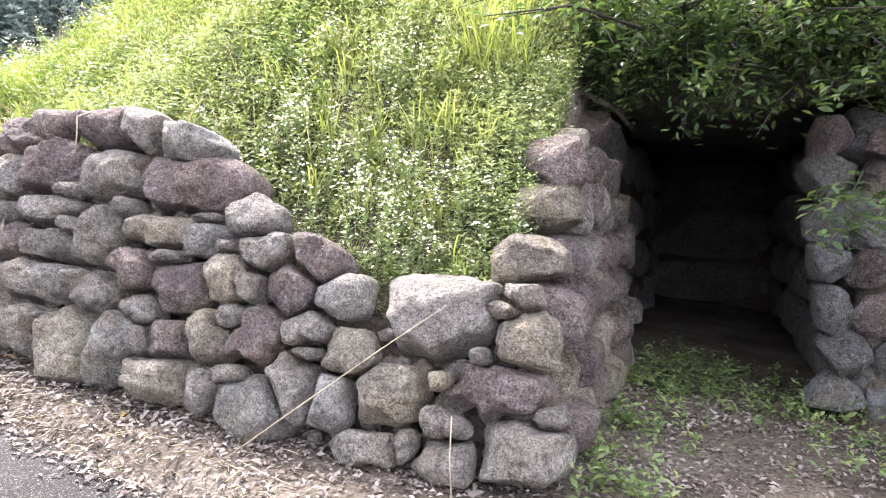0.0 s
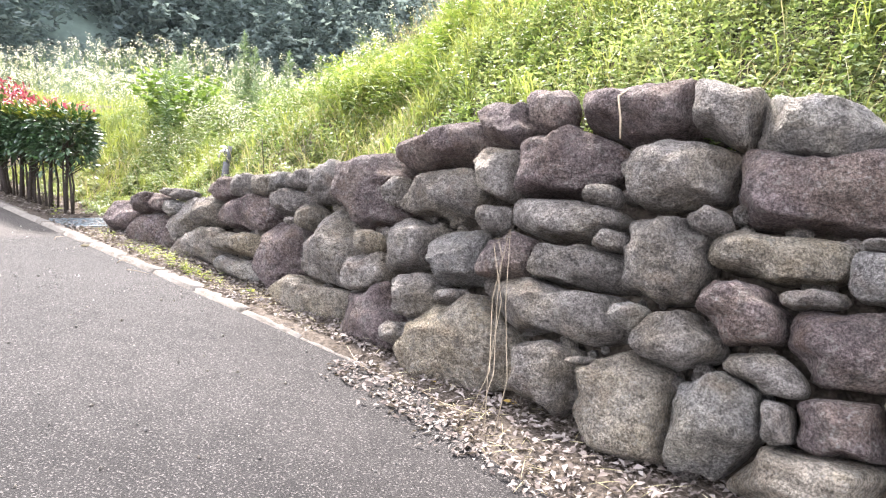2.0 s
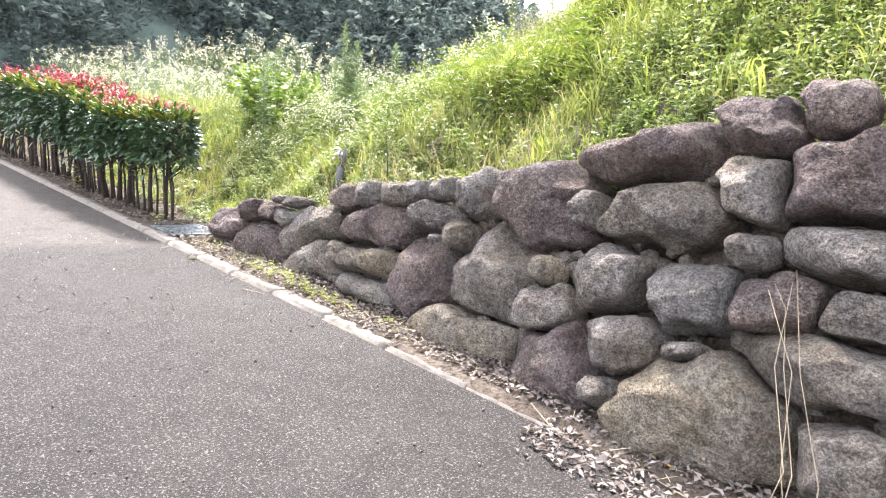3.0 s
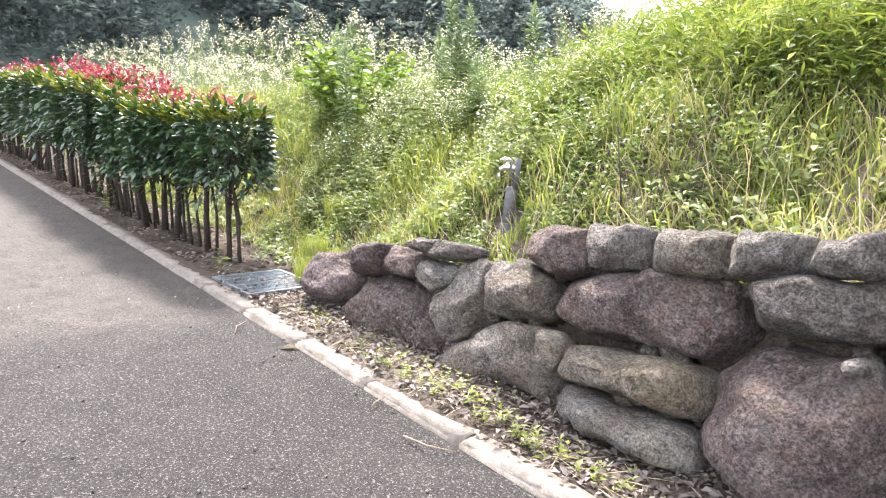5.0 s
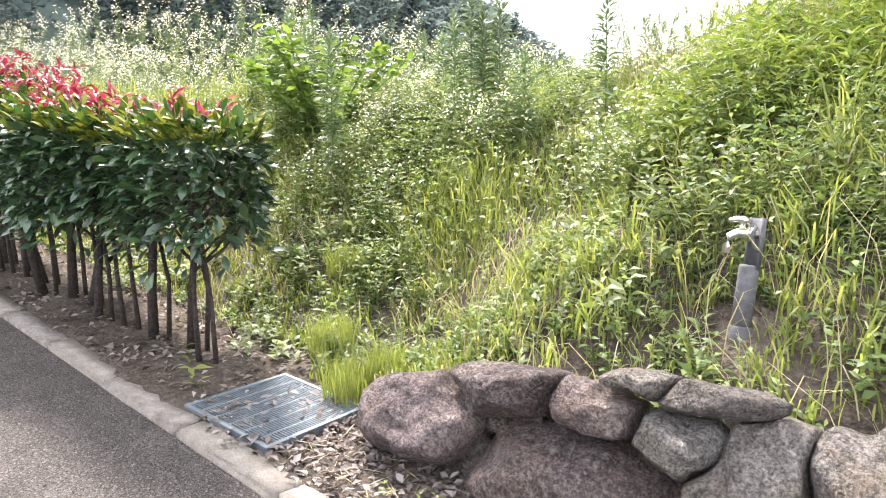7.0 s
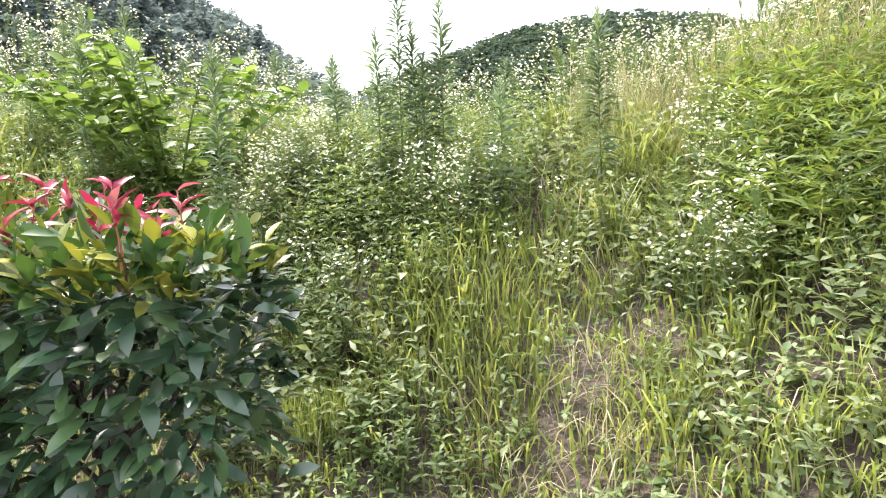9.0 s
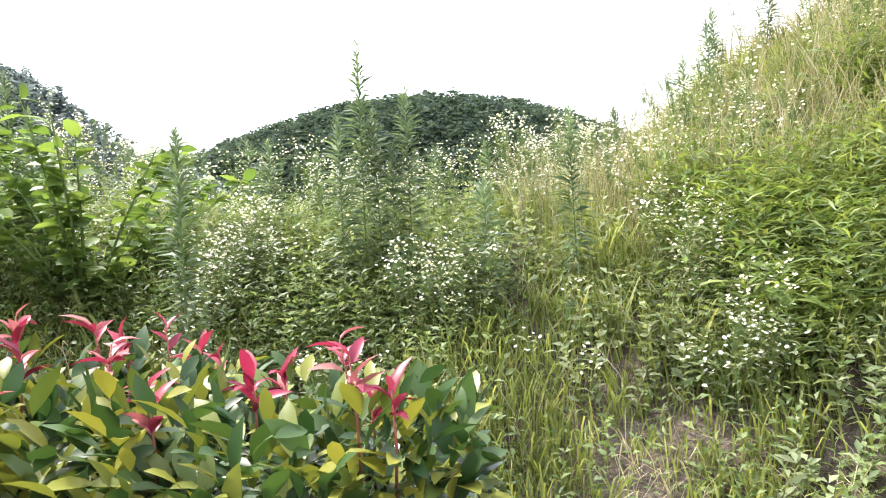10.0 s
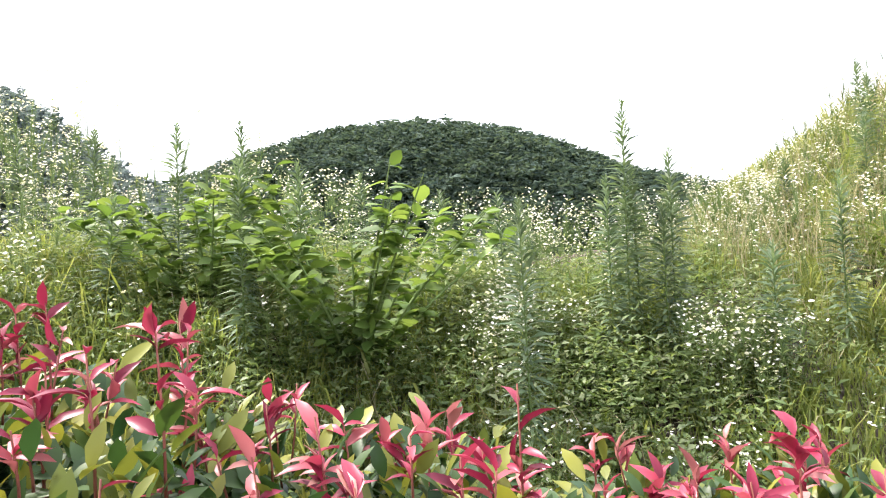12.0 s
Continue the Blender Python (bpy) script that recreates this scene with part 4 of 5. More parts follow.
leafy(heap, p, h, 6, vr.uniform(0.03, 0.06, len(p)), vr.uniform(0.013, 0.024, len(p)), vr)
tagged(new("pale_weeds", heap.mesh("pale_weeds", PALE_WEED)), "pale green small-leaved weeds crowding the mound's front", "weeds", kind="stuff")

# bright broad-bladed grass and bamboo grass on the mound's shoulder
heap = Heap()
p = scatter(6000, -9.9, -4.5, 5.5, 8.8, vr, lambda x, y: patch(x, y, 0.9, 9) * np.clip((8.6 - y) / 1.2, 0, 1) > 0.5)
top = leafy(heap, p, vr.uniform(0.2, 0.6, len(p)), 5, vr.uniform(0.11, 0.22, len(p)), vr.uniform(0.016, 0.028, len(p)), vr, 0.8)
tagged(new("bamboo_grass", heap.mesh("bamboo_grass", SASA)), "bright green bamboo grass with lance-shaped leaves", "bamboo grass", kind="stuff")

# fleabane with white flower heads
heap, petals, stems = Heap(), Heap(), Heap()
spots = np.concatenate([
    scatter(4200, -34, -11.5, 6.2, 13, vr, lambda x, y: vr.uniform(0, 1, len(x)) < (1.5 * clump(x, y, 1.5, 1.0) - 0.25) * np.where((x > -13.5) & (y < 7.4), 0.4, 1.0)),
    scatter(1500, -13.0, -9.2, 5.5, 7.2, vr, lambda x, y: patch(x, y, 0.45, 14) > 0.62),
    scatter(900, -10.8, -6.0, 7.0, 10.5, vr, lambda x, y: patch(x, y, 0.6, 13) > 0.4),
    scatter(170, -13.0, -9.6, 7.3, 9.2, vr),
    scatter(420, -2.8, -0.88, 4.0, 6.8, vr, lambda x, y: patch(x, y, 0.4, 15) > 0.45)])
hh = vr.uniform(0.35, 0.85, len(spots)) * np.interp(spots[:, 0], [-16, -13.5], [2.05, 1.1]) * np.where(spots[:, 0] > -3, 0.5, 1.0) * np.where((spots[:, 1] < 7) & (spots[:, 0] < -7), 0.6, 1.0)
tops = leafy(heap, spots, hh, 7, np.full(len(spots), 0.075), np.full(len(spots), 0.017), vr)
for k_ in range(13):
    ang = vr.uniform(0, 6.283, len(tops))
    rad = vr.uniform(0.01, 0.085, len(tops))
    c = tops + np.c_[np.cos(ang) * rad, np.sin(ang) * rad, vr.uniform(-0.10, 0.06, len(tops))]
    s = vr.uniform(0.006, 0.0115, len(tops)) * np.interp(tops[:, 0], [-17, -13], [1.3, 1.0])
    tilt = unit(np.c_[vr.normal(0, 0.5, (len(tops), 2)), np.ones(len(tops))])
    u = unit(np.cross(tilt, [1.0, 0.2, 0.1]))
    w = np.cross(tilt, u)
    an = np.linspace(0, 6.283, 8)[:-1]
    v = c[:, None] + (u[:, None] * np.cos(an)[None, :, None] + w[:, None] * np.sin(an)[None, :, None]) * s[:, None, None]
    k = (np.arange(len(tops)) * 7)[:, None]
    petals.put(v, k + np.arange(7)[None])
    q = np.stack([tops * 0.7 + spots * 0.3 - [0.0015, 0, 0], tops * 0.7 + spots * 0.3 + [0.0015, 0, 0], c], axis=1)
    stems.put(q, (np.arange(len(tops)) * 3)[:, None] + [0, 1, 2])
sd = np.array([0.003, 0, 0])
stems.put(np.stack([spots - sd, spots + sd, tops], axis=1), (np.arange(len(spots)) * 3)[:, None] + [0, 1, 2])
flea = tagged(new("fleabane", heap.mesh("fleabane", PALE_WEED)), "tall pale green fleabane with small white daisies", "wild flowers", kind="stuff")
tagged(part("flower_heads", petals.mesh("flower_heads", PETAL), flea, "white daisy heads"), kind="stuff")
tagged(part("flower_stalks", stems.mesh("flower_stalks", STALK), flea), kind="stuff")


def goldenrod(x, y, height, seed, bend=0.05):
    """A tall goldenrod before flowering: a stalk ringed with narrow leaves to the tip."""
    r = np.random.default_rng(seed)
    ob = tagged(new("goldenrod"), "tall dark green goldenrod stalk ringed with narrow leaves", "goldenrod", "goldenrods on the bank")
    ob.matrix_basis = pose(x, y, float(ground_z(x, y)) - 0.02, 0, 0, 0)
    lean = r.normal(0, bend, 2)
    th = Heap()
    tube(th, [(lean[0] * t * height, lean[1] * t * height, t * height) for t in (0, 0.3, 0.6, 0.9, 1.0)], [0.006, 0.005, 0.004, 0.003, 0.001], 6)
    part("stalk", th.mesh("stalk", STALK, True), ob)
    lh = Heap()
    n = int(190 * height)
    t = np.linspace(0.15, 1.0, n)
    ang = np.arange(n) * 2.4 + r.normal(0, 0.2, n)
    base = np.c_[lean[0] * t * height, lean[1] * t * height, t * height]
    way = np.c_[np.cos(ang), np.sin(ang), np.interp(t, [0.15, 0.8, 1], [-0.1, 0.7, 2.0])]
    ln = 0.15 * np.interp(t, [0.15, 0.5, 0.85, 1], [0.8, 1.0, 0.75, 0.3]) * r.uniform(0.8, 1.2, n)
    leaves(lh, base, way, ln, ln * 0.17, r, 0.2, 0.3)
    part("foliage", lh.mesh("foliage", GOLDENROD), ob)


gr = np.random.default_rng(31)
for k_, (x_, y_, h_) in enumerate(((-14.7, 7.0, 1.3), (-14.2, 7.0, 1.35), (-12.5, 7.2, 0.9), (-9.2, 8.4, 0.9), (-8.7, 9.0, 1.0), (-8.0, 9.4, 0.9), (-8.4, 9.6, 1.0), (-15.6, 7.6, 1.2), (-16.4, 8.0, 1.2),
                                   (-17.5, 8.4, 1.2), (-12.9, 8.0, 0.9), (-9.7, 8.8, 0.8), (-7.2, 9.6, 0.9), (-15.0, 6.6, 0.9), (-13.6, 8.2, 1.0), (-10.9, 8.4, 0.8), (-11.4, 8.2, 0.8), (-12.3, 7.8, 0.8))):
    goldenrod(x_, y_, h_, 50 + k_)
# those whose tips stand out against the sky
for k_, (x_, y_, top_) in enumerate(((-11.80, 6.70, 4.27), (-11.92, 6.62, 3.80), (-11.70, 6.78, 3.85), (-11.51, 6.72, 3.97), (-11.60, 6.60, 3.60), (-10.50, 6.64, 3.77), (-12.54, 5.75, 3.61), (-14.05, 6.3, 3.95), (-13.75, 6.5, 3.95), (-11.05, 6.4, 3.35))):
    goldenrod(x_, y_, top_ - float(ground_z(x_, y_)) + 0.02, 90 + k_, 0.008)


def broadleaf_shrub(x, y, height, seed):
    r = np.random.default_rng(seed)
    ob = tagged(new("shrub"), "bright green broad-leaved young shrub among weeds", "shrub")
    z0 = float(ground_z(x, y))
    ob.matrix_basis = pose(x, y, z0 - 0.03)
    th, lh = Heap(), Heap()
    for _ in range(20):
        a = r.uniform(0, 6.283)
        o = r.uniform(0.3, 1.1)
        top = np.array([math.cos(a) * o, math.sin(a) * o, height * r.uniform(0.7, 1.05)])
        mid = top * [0.5, 0.5, 0.55]
        tube(th, [(0, 0, 0), tuple(mid), tuple(top)], [0.012, 0.008, 0.003], 6)
        n = 42
        t = r.uniform(0.15, 1, n)[:, None]
        base = np.where(t < 0.5, mid * t * 2, mid + (top - mid) * (t - 0.5) * 2)
        way = np.c_[r.normal(0, 1, (n, 2)), r.uniform(-0.2, 0.7, n)]
        ln = r.uniform(0.07, 0.14, n)
        full_leaves(lh, base, way, ln, ln * 0.62, r, 0.2, 0.2)
    part("wood", th.mesh("wood", STALK, True), ob)
    part("foliage", lh.mesh("foliage", BROADLEAF, True), ob)


broadleaf_shrub(-13.45, 6.45, 3.80 - float(ground_z(-13.45, 6.45)), 5)
broadleaf_shrub(-14.5, 7.0, 1.0, 6)


def fine_tuft(x, y, h, w, seed):
    r = np.random.default_rng(seed)
    n = 420
    a, d = r.uniform(0, 6.283, n), w * np.sqrt(r.uniform(0, 1, n))
    p = np.c_[np.cos(a) * d, np.sin(a) * d, np.zeros(n)]
    th = Heap()
    blades(th, p, h * r.uniform(0.6, 1.05, n), np.full(n, 0.003), r.uniform(0.1, 0.45, n), r)
    ob = tagged(new("grass_tuft", th.mesh("grass_tuft", GRASS)), "dense tuft of fine bright green rush grass", "grass tuft", "fine grass tufts")
    ob.matrix_basis = pose(x, y, float(ground_z(x, y)) - 0.01)


fine_tuft(-11.15, 4.50, 0.30, 0.13, 1)
fine_tuft(-10.62, 4.42, 0.24, 0.12, 2)
fine_tuft(-10.72, 4.22, 0.26, 0.12, 3)
fine_tuft(-11.65, 5.1, 0.25, 0.17, 4)

# ---- hedge ----


def hedge_plant(x, y, seed, dense, kind_of_shoots):
    """A clipped photinia: a bare trunk, a crown of glossy leaves and red shoots."""
    r = np.random.default_rng(seed)
    ob = tagged(new("hedge_shrub"), "clipped photinia hedge shrub, dark glossy leaves, red young shoots", "hedge", "photinia hedge along the lane")
    ob.matrix_basis = pose(x, y, float(road_z(x)) + 0.03, 0, 0, 0)
    th = Heap()
    lean = r.normal(0, 0.045, 2)
    tube(th, [(0, 0, -0.05), (lean[0], lean[1], 0.3), (lean[0] * 2 + 0.01, lean[1] * 1.5, 0.62), (lean[0] * 2, lean[1], 0.95)], np.array([0.034, 0.027, 0.022, 0.012]) * r.uniform(0.5, 1.15), 8)
    tube(th, [(0.09, 0.05, -0.05), (0.07 + lean[0], 0.04, 0.35), (0.03, 0.02, 0.8)], [0.017, 0.014, 0.009], 6)
    for _ in range(9):
        a = r.uniform(0, 6.283)
        z = r.uniform(0.45, 0.9)
        tube(th, [(lean[0] * 1.5, lean[1], z), (0.13 * math.cos(a), 0.2 * math.sin(a), z + 0.12), (0.2 * math.cos(a), 0.34 * math.sin(a), z + r.uniform(0.15, 0.4))], [0.010, 0.007, 0.004], 5)
    part("trunk", th.mesh("trunk", BARK, True), ob)
    end_one = x > -11.7
    n = int((1500 if end_one else 1000) * dense)
    # leaves gather on the clipped faces, and thin out inside
    q = r.uniform(-1, 1, (n, 3))
    ax = r.integers(0, 3, n)
    keep = r.uniform(0, 1, n) < 0.75
    q[keep & (ax != 2), 1] = np.sign(q[keep & (ax != 2), 1]) * r.uniform(0.75, 1.08, (keep & (ax != 2)).sum())
    q[keep & (ax == 2), 2] = r.uniform(0.75, 1.03, (keep & (ax == 2)).sum())
    low = 0.72 + r.uniform(-0.14, 0.12) if x < -11.9 else 0.68
    tall = float(np.interp(x, [-18.0, -15.0, -13.5, -12.6, -11.6], [1.60, 1.50, 1.35, 1.27, 1.22])) + r.uniform(-0.05, 0.05)
    past = (q[:, 0] * 0.5 + 0.5) if end_one else np.zeros(n)
    base = np.c_[q[:, 0] * 0.17 + 0.28 * past, q[:, 1] * 0.36 * (1 - 0.55 * past ** 1.5), low + (q[:, 2] * 0.5 + 0.5) * (tall - low) + r.normal(0, 0.045, n)]
    way = np.c_[q[:, 0] * 0.4, q[:, 1] * 0.9, q[:, 2] * 0.3 + 0.1] + r.normal(0, 0.45, (n, 3))
    hang = r.uniform(0, 1, n) < 0.07
    base[hang, 2] -= r.uniform(0.05, 0.32, hang.sum())
    base[hang, 2] = np.maximum(base[hang, 2], 0.32)
    ln = r.uniform(0.060, 0.112, n) / dense ** 0.4
    top = base[:, 2] > tall - 0.09
    lh = Heap()
    full_leaves(lh, base[~top], way[~top], ln[~top], ln[~top] * 0.42, r, 0.2, 0.3)
    part("foliage", lh.mesh("foliage", HEDGE_LEAF, True), ob, "dark glossy green leaves")
    m = int(90 * dense)
    b2 = np.c_[r.uniform(-0.17, 0.38 if end_one else 0.17, m), r.uniform(-0.38, 0.38, m) * (0.7 if end_one else 1.0), r.uniform(tall - 0.10, tall + 0.02, m)]
    l2 = r.uniform(0.05, 0.09, m) / dense ** 0.35
    lh = Heap()
    full_leaves(lh, b2, np.c_[r.normal(0, 0.8, (m, 2)), r.uniform(0.1, 0.9, m)], l2, l2 * 0.38, r, 0.25, 0.2)
    full_leaves(lh, base[top], way[top] + [0, 0, 0.5], ln[top], ln[top] * 0.38, r, 0.25, 0.25)
    part("young_foliage", lh.mesh("young_foliage", HEDGE_TOP, True), ob, "yellow-green young leaves")
    lh, sh = Heap(), Heap()
    for _ in range(kind_of_shoots):
        b = np.array([r.uniform(-0.16, 0.34 if end_one else 0.16), r.uniform(-0.34, 0.34) * (0.7 if end_one else 1.0), tall - 0.06])
        hgt = r.uniform(0.11, 0.25 if x > -13.5 else 0.34) if r.uniform() < 0.965 else r.uniform(0.28, 0.42)
        tip = b + np.array([r.normal(0, 0.02), r.normal(0, 0.02), hgt])
        tube(sh, [tuple(b), tuple((b + tip) / 2 + [0.004, 0, 0]), tuple(tip)], [0.0032, 0.0026, 0.0016], 5)
        k = int(r.integers(5, 9)) if hgt < 0.3 else 11
        t = r.uniform(0.6 if hgt < 0.25 else 0.45, 1.0, k)[:, None]
        way = np.c_[r.normal(0, 0.6, (k, 2)), r.uniform(0.5, 1.3, k)]
        l3 = r.uniform(0.04, 0.085, k)
        full_leaves(lh, b + (tip - b) * t, way, l3, l3 * 0.34, r, 0.6, 0.55)
    if kind_of_shoots:
        tagged(part("shoot_wood", sh.mesh("shoot_wood", REDSTALK, True), ob), kind="stuff")
        tagged(part("shoot_growth", lh.mesh("shoot_growth", RED_LEAF, True), ob, "crimson and salmon young shoots"), kind="stuff")


hr = np.random.default_rng(77)
x_ = -11.62
k_ = 0
while x_ > -36:
    near_ = x_ > -15.5
    hedge_plant(x_, 3.92 + hr.normal(0, 0.05), 200 + k_, 1.0 if near_ else (0.45 if x_ > -22 else 0.25), (13 if -14.6 < x_ < -12.4 else 8) if near_ else 8)
    x_ -= hr.uniform(0.20, 0.36)
    k_ += 1

# ---- litter, twigs ----
heap = Heap()
n = 15000
x = vr.uniform(-11.0, 1.4, n)
y0 = np.where(x < -5.4, 3.60, np.interp(x, [-5.4, -3.5, -1.5, 0.5], [3.25, 2.95, 2.70, 2.45]))
y1 = bank_foot(x) + 0.05
y1 = np.where(x > -0.6, 6.4, y1)
y = y0 + (y1 - y0) * vr.uniform(-0.05, 1, n) ** 1.0 + np.abs(vr.normal(0, 0.05, n)) * -1.0 * (vr.uniform(0, 1, n) < 0.25)
n = 18500
x, y = np.r_[x, vr.uniform(-0.6, 2.4, 3500)], np.r_[y, vr.uniform(2.9, 6.6, 3500)]
p = np.c_[x, y, np.maximum(ground_z(x, y), np.where((y < 3.44), asphalt_z(x, y), -9)) + vr.uniform(0.004, 0.03, n)]
ln = vr.uniform(0.02, 0.06, n)
leaves(heap, p, np.c_[vr.normal(0, 1, (n, 2)), vr.normal(0, 0.25, n)], ln, ln * vr.uniform(0.3, 0.6, n), vr, 0.5, 0.1)
n = 5000
x = vr.uniform(-26, -11.1, n)
y = vr.uniform(3.60, 4.5, n)
p = np.c_[x, y, ground_z(x, y) + vr.uniform(0.004, 0.03, n)]
ln = vr.uniform(0.025, 0.07, n)
leaves(heap, p, np.c_[vr.normal(0, 1, (n, 2)), vr.normal(0, 0.25, n)], ln, ln * vr.uniform(0.3, 0.6, n), vr, 0.5, 0.1)
tagged(new("leaf_litter", heap.mesh("leaf_litter", LITTER)), "dry brown and pale leaf litter along the wall foot", "leaf litter", kind="stuff")


def twig(label, pts_, r0, r1, mat=DRYSTALK, name="twig"):
    th = Heap()
    tube(th, pts_, np.linspace(r0, r1, len(pts_)), 6)
    return tagged(new(name, th.mesh(name, mat, True)), label, "twig")


# ---- shrubs over the chamber ----
oh = Heap()
bh = Heap()
orng = np.random.default_rng(9)
over = tagged(new("overhanging_shrub"), "dark evergreen shrub hanging over the chamber mouth", "shrub")
# main branches; the upper ones, out of view, are added to shade the mouth
for _ in range(420):
    a = np.array([orng.uniform(-1.0, 4.4), orng.uniform(5.6, 8.2), orng.uniform(2.7, 4.8)])
    b = a + [orng.normal(0.1, 0.4), -orng.uniform(0.2, 1.5), orng.uniform(-0.5, 0.2)]
    mid = (a + b) / 2 + [0, 0, 0.12]
    tube(bh, [tuple(a), tuple(mid), tuple(b)], [0.014, 0.009, 0.003], 5)
    n = 46
    t = orng.uniform(0.1, 1, n)[:, None]
    base = a * (1 - t) ** 2 + 2 * mid * t * (1 - t) + b * t ** 2 + orng.normal(0, 0.07, (n, 3))
    ln = orng.uniform(0.05, 0.10, n)
    full_leaves(oh, base, np.c_[orng.normal(0, 1, (n, 2)), orng.normal(0.1, 0.4, n)], ln, ln * 0.42, orng)
for _ in range(16):
    a = np.array([orng.uniform(2.2, 3.0), orng.uniform(6.0, 6.4), orng.uniform(1.5, 2.0)])
    b = a + [-orng.uniform(0.3, 1.0), -orng.uniform(0.5, 1.0), orng.uniform(-0.2, 0.15)]
    mid = (a + b) / 2 + [0, 0, 0.08]
    tube(bh, [tuple(a), tuple(mid), tuple(b)], [0.010, 0.006, 0.002], 5)
    t = orng.uniform(0.2, 1, 34)[:, None]
    ln = orng.uniform(0.06, 0.11, 34)
    full_leaves(oh, a * (1 - t) ** 2 + 2 * mid * t * (1 - t) + b * t ** 2 + orng.normal(0, 0.05, (34, 3)), np.c_[orng.normal(0, 1, (34, 2)), orng.normal(0.1, 0.4, 34)], ln, ln * 0.36, orng)
for _ in range(190):
    a = np.array([orng.uniform(-0.7, 3.2), orng.uniform(6.1, 6.7), orng.uniform(2.75, 3.4)])
    b = a + [orng.normal(0.1, 0.3), -orng.uniform(0.1, 0.8), orng.uniform(-0.55, 0.1)]
    mid = (a + b) / 2 + [0, 0, 0.08]
    tube(bh, [tuple(a), tuple(mid), tuple(b)], [0.009, 0.006, 0.002], 5)
    t = orng.uniform(0.0, 1, 34)[:, None]
    ln = orng.uniform(0.05, 0.10, 34)
    full_leaves(oh, a * (1 - t) ** 2 + 2 * mid * t * (1 - t) + b * t ** 2 + orng.normal(0, 0.07, (34, 3)), np.c_[orng.normal(0, 1, (34, 2)), orng.normal(0.1, 0.4, 34)], ln, ln * 0.42, orng)
for _ in range(260):
    a = np.array([orng.uniform(-1.0, 3.0), orng.uniform(6.05, 6.6), orng.uniform(2.55, 3.2)])
    b = a + [orng.normal(0.05, 0.25), -orng.uniform(0.05, 0.45), orng.uniform(-0.45, 0.1)]
    mid = (a + b) / 2 + [0, 0, 0.06]
    tube(bh, [tuple(a), tuple(mid), tuple(b)], [0.008, 0.005, 0.002], 5)
    t = orng.uniform(0.0, 1, 26)[:, None]
    ln = orng.uniform(0.05, 0.10, 26)
    full_leaves(oh, a * (1 - t) ** 2 + 2 * mid * t * (1 - t) + b * t ** 2 + orng.normal(0, 0.06, (26, 3)), np.c_[orng.normal(0, 1, (26, 2)), orng.normal(0.1, 0.4, 26)], ln, ln * 0.42, orng)
for e_ in ((0.02, 5.35, 2.46), (0.18, 5.3, 2.5), (-0.12, 5.4, 2.42), (0.68, 5.3, 2.28), (0.92, 5.3, 2.36), (0.60, 4.9, 1.56), (0.78, 4.95, 1.62), (0.92, 4.9, 1.50), (0.74, 5.1, 1.42)):
    a, b = np.array([e_[0] + orng.uniform(0.2, 0.7), 6.3, e_[2] + 0.25]), np.array(e_)
    mid = (a + b) / 2 + [0, 0, 0.12]
    tube(bh, [tuple(a), tuple(mid), tuple(b)], [0.009, 0.005, 0.002], 5)
    t = orng.uniform(0.55, 1, 40)[:, None]
    ln = orng.uniform(0.06, 0.11, 40)
    full_leaves(oh, a * (1 - t) ** 2 + 2 * mid * t * (1 - t) + b * t ** 2 + orng.normal(0, 0.05, (40, 3)), np.c_[orng.normal(0, 1, (40, 2)), orng.normal(0.1, 0.3, 40)], ln, ln * 0.36, orng)
n = 5200
cx_, cy_ = orng.uniform(-1.6, 2.9, n), orng.uniform(6.62, 9.0, n)
cz_ = np.interp(cy_, [6.7, 7.0, 9.5, 13.6], [3.0, 3.25, 4.3, 4.7]) - 0.05 * np.abs(cx_ - 0.2) ** 1.5 + orng.uniform(-0.15, 0.25, n)
ln = orng.uniform(0.05, 0.11, n)
full_leaves(oh, np.c_[cx_, cy_, cz_], np.c_[orng.normal(0, 1, (n, 2)), orng.uniform(0, 1, n)], ln, ln * 0.42, orng)
part("wood", bh.mesh("wood", BARK, True), over)
part("foliage", oh.mesh("foliage", SHADE_LEAF), over)


# weeds on the passage floor
wh = Heap()
p = np.concatenate([np.c_[vr.normal(x_, s_, n_), vr.normal(y_, s_, n_)] for x_, y_, s_, n_ in ((-0.22, 6.3, 0.32, 150), (0.0, 7.0, 0.3, 90), (-0.35, 5.2, 0.25, 60), (-0.45, 4.4, 0.15, 25), (0.8, 6.3, 0.25, 60), (1.2, 5.2, 0.4, 60), (-0.25, 3.9, 0.10, 26), (1.6, 5.9, 0.3, 60))])
p = p[(p[:, 0] > -0.6)]
p = np.c_[p, ground_z(p[:, 0], p[:, 1])]
leafy(wh, p, vr.uniform(0.06, 0.24, len(p)), 4, vr.uniform(0.04, 0.09, len(p)), vr.uniform(0.02, 0.035, len(p)), vr)
tagged(new("passage_weeds", wh.mesh("passage_weeds", GRASS_DARK)), "low green weeds on the trodden passage floor", "weeds", kind="stuff")


twig("dead brown root lying over the passage jamb", [(-1.15, 6.0, 2.62), (-0.85, 6.05, 2.52), (-0.66, 6.1, 2.42), (-0.56, 6.2, 2.30)], 0.03, 0.02, BARK, "dead_root")

# ---- dry stalks and vines ----


def on_wall(x, h, out=0.2):
    return (x, float(face_y(x, h)) - out, float(road_z(x)) + h)


def on_lane(x, y, up=0.012):
    return (x, y, max(float(asphalt_z(x, y)), float(ground_z(x, y))) + up)


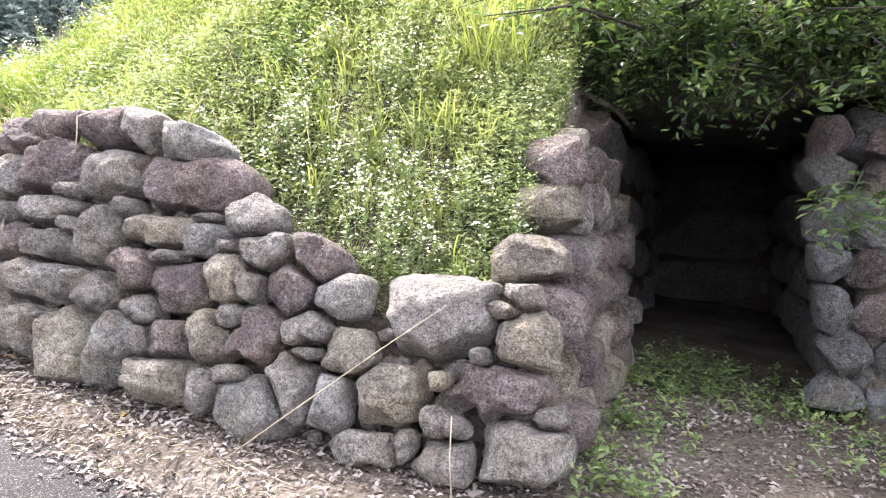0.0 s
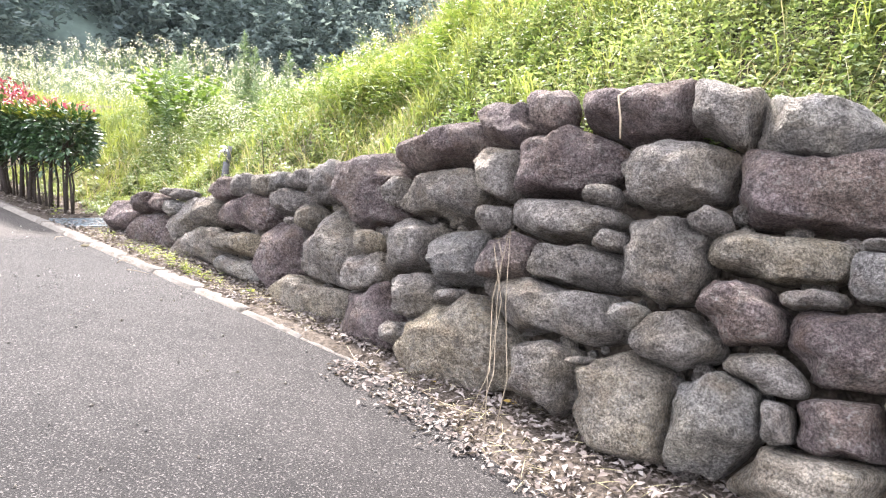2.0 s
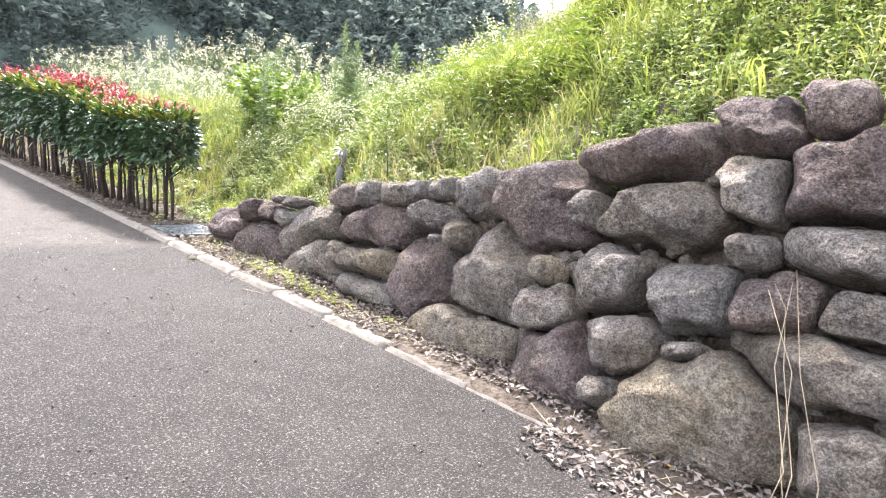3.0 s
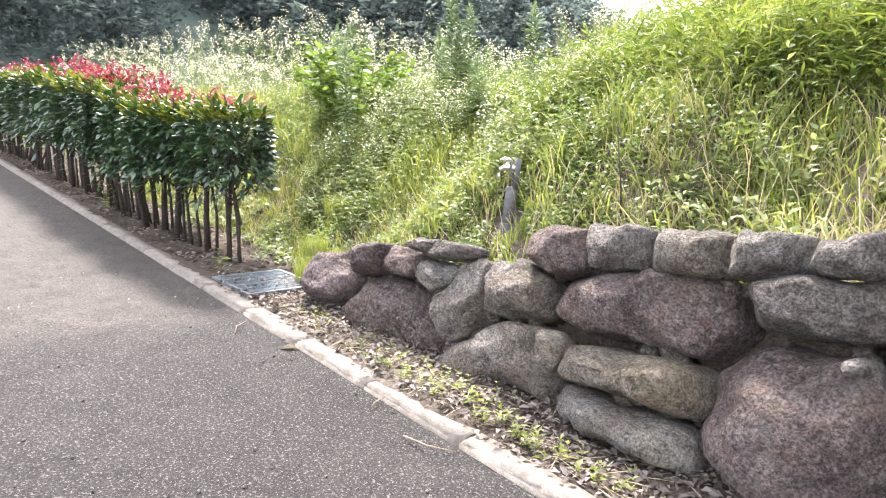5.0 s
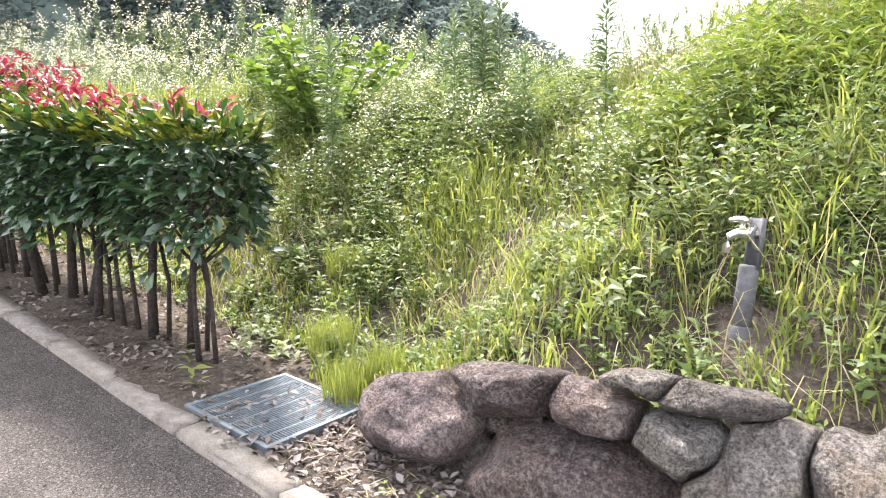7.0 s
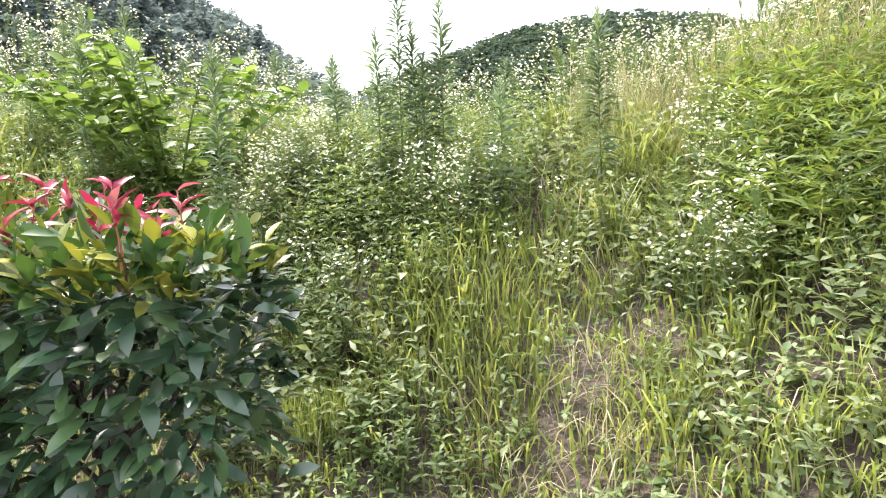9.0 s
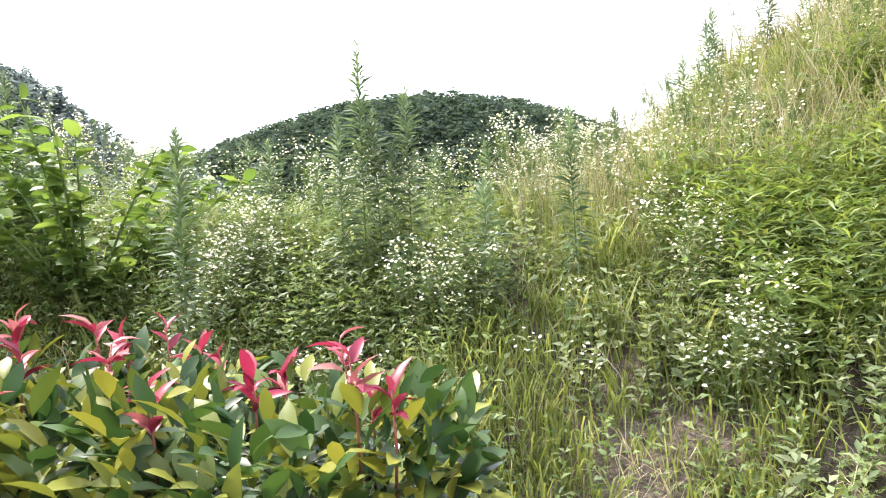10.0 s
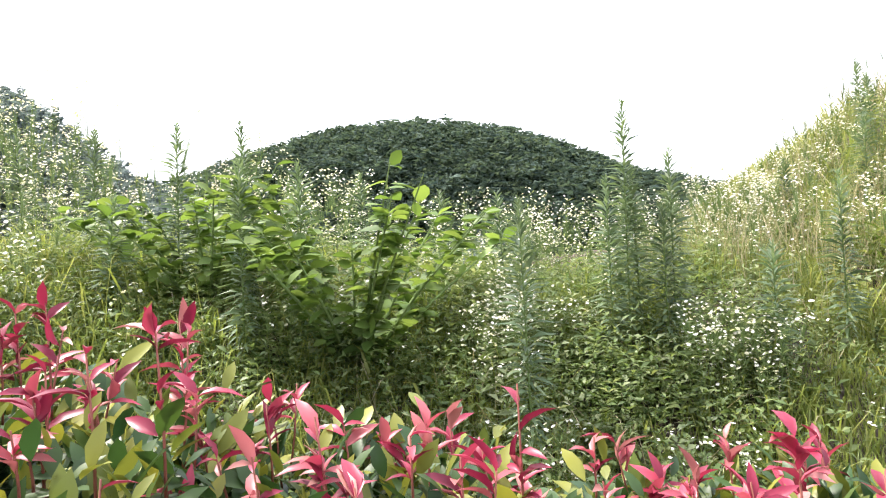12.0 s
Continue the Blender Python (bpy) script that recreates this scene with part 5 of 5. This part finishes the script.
twig("long straw-coloured dry stalk leaning across the wall", [on_wall(-1.10, 0.98, 0.14), on_wall(-1.37, 0.74, 0.2), on_wall(-1.70, 0.44, 0.24), on_wall(-2.04, 0.13, 0.28)], 0.0022, 0.0035, name="dry_stalk")
twig("short dry stalk standing before the wall", [on_wall(-0.95, 0.15, 0.2), on_wall(-0.98, 0.32, 0.2), on_wall(-1.0, 0.50, 0.18)], 0.004, 0.002, name="dry_stalk")
for k_, (dx, bend) in enumerate(((0.0, 0.05), (0.06, -0.05), (-0.07, 0.09), (0.12, 0.02))):
    twig("pale dry vine climbing the wall from its foot", [on_wall(-4.25 + dx, 0.05, 0.24), on_wall(-4.28 + dx + bend, 0.3, 0.2), on_wall(-4.33 + dx * 0.5, 0.63, 0.16), on_wall(-4.42 + dx * 0.4 + bend, 0.85 + 0.05 * k_, 0.14), on_wall(-4.43 + dx * 0.4, 0.93, 0.13)], 0.0026, 0.0010, name="dry_vine")
twig("pale dry root hanging over a top boulder", [on_wall(-3.84, 1.80, 0.02), on_wall(-3.83, 1.74, 0.15), on_wall(-3.80, 1.62, 0.14), on_wall(-3.79, 1.53, 0.13)], 0.006, 0.005, name="dry_root")
for x_, y_, l_, a_ in ((-9.9, 3.24, 0.30, 2.2), (-6.85, 3.72, 0.45, 0.9), (-6.7, 3.80, 0.4, 1.4), (-2.9, 2.92, 0.35, 1.1), (-3.1, 2.95, 0.3, 1.7), (-4.3, 3.36, 0.5, 2.9), (-8.3, 3.30, 0.28, 0.6), (-8.6, 3.34, 0.22, 1.9), (-5.2, 3.40, 0.4, 2.6), (-1.6, 3.1, 0.4, 2.8)):
    e_ = (x_ + l_ * math.cos(a_), y_ + l_ * math.sin(a_) * 0.6)
    m_ = ((x_ + e_[0]) / 2 + 0.03, (y_ + e_[1]) / 2 - 0.04)
    twig("bent dry twig lying on the lane's edge", [on_lane(x_, y_), on_lane(*m_, 0.03), on_lane(*e_)], 0.004, 0.002)
twig("thin dead stem standing in the grass", [(-8.1, 4.6, float(ground_z(-8.1, 4.6))), (-8.11, 4.6, float(ground_z(-8.1, 4.6)) + 0.25), (-8.14, 4.6, float(ground_z(-8.1, 4.6)) + 0.55)], 0.006, 0.003, BARK, "dry_stalk")

# pebbles on the lane
peb = Heap()
for _ in range(260):
    x_, y_ = vr.uniform(-12, -2), vr.uniform(1.0, 3.4)
    s_ = vr.uniform(0.004, 0.011)
    peb.put(ICO2_V * s_ * vr.uniform(0.6, 1.2, 3) + [x_, y_, float(asphalt_z(x_, y_)) + s_ * 0.5], ICO2_F)
tagged(new("loose_grit", peb.mesh("loose_grit", STONE[3])), "pale loose grit scattered on the asphalt", "grit", kind="stuff")

# dry straws in the litter
sh = Heap()
n = 900
x = vr.uniform(-10.5, 1.0, n)
y = np.where(x < -5.0, 3.62, lane_edge(x) + 0.02) + np.abs(vr.normal(0, 0.22, n))
y = np.minimum(y, np.where(x < -0.8, bank_foot(x) + 0.02, 5.5))
ln = vr.uniform(0.06, 0.22, n)
leaves(sh, np.c_[x, y, ground_z(x, y) + 0.025], np.c_[vr.normal(0, 1, (n, 2)), vr.normal(0, 0.08, n)], ln, np.full(n, 0.005), vr, 0.3, 0.05)
tagged(new("straw_litter", sh.mesh("straw_litter", DRY)), "pale dry straws lying in the leaf litter", "straw", kind="stuff")

# single fallen leaves
YELLOW = leaf_mat("yellow_dead_leaf", (0.42, 0.27, 0.05), (0.45, 0.31, 0.08), (0.48, 0.36, 0.12), 0.15, 0.6, 0.3)
PALE_LEAF = leaf_mat("pale_dead_leaf", (0.42, 0.38, 0.34), (0.46, 0.42, 0.38), (0.50, 0.46, 0.42), 0.1, 0.7, 0.2)
for k_, (x_, y_, l_, mat_, words) in enumerate(((-4.36, 3.62, 0.10, YELLOW, "yellow fallen leaf in the brown litter"), (-4.26, 3.84, 0.08, YELLOW, "orange-yellow fallen leaf by the wall foot"), (-4.76, 3.52, 0.08, YELLOW, "yellow fallen leaf at the lane's edge"), (-9.48, 3.43, 0.10, PALE_LEAF, "pale curled dead leaf on the asphalt"), (-2.9, 3.35, 0.09, YELLOW, "yellow fallen leaf in the brown litter"))):
    lh = Heap()
    full_leaves(lh, np.array([[0.0, 0.0, 0.0]]), np.array([[1.0, 0.3, 0.06]]), np.array([l_]), np.array([l_ * 0.5]), np.random.default_rng(k_), 0.35, 0.12)
    ob = tagged(new("fallen_leaf", lh.mesh("fallen_leaf", mat_)), words, "leaf", "single fallen leaves")
    ob.matrix_basis = pose(x_, y_, max(float(ground_z(x_, y_)), float(asphalt_z(x_, y_)) if y_ < 3.44 else -9.0) + 0.018, 0, 6.5, 70 * k_)

# sapling in the planting bed
lh = Heap()
p = np.array([[-14.6, 3.72, float(ground_z(-14.6, 3.72))], [-14.58, 3.75, float(ground_z(-14.58, 3.75))], [-11.25, 3.72, float(ground_z(-11.25, 3.72))]])
leafy(lh, p, np.array([0.40, 0.30, 0.22]), 6, np.array([0.12, 0.11, 0.09]), np.array([0.03, 0.028, 0.03]), np.random.default_rng(8))
tagged(new("bed_weeds", lh.mesh("bed_weeds", GRASS)), "yellow-green seedlings sprouting in the hedge bed", "weeds", kind="stuff")

# weeds in the litter at the wall's foot
vh = Heap()
n = 95
x = np.concatenate([vr.normal(-8.3, 0.4, 55), vr.uniform(-10.2, -6.5, 40)])
y = 3.62 + np.abs(vr.normal(0, 0.10, n))
leafy(vh, np.c_[x, y, ground_z(x, y)], vr.uniform(0.03, 0.10, n), 3, vr.uniform(0.025, 0.05, n), vr.uniform(0.012, 0.022, n), vr)
tagged(new("verge_weeds", vh.mesh("verge_weeds", GRASS)), "small yellow-green weeds in the leaf litter", "weeds", kind="stuff")
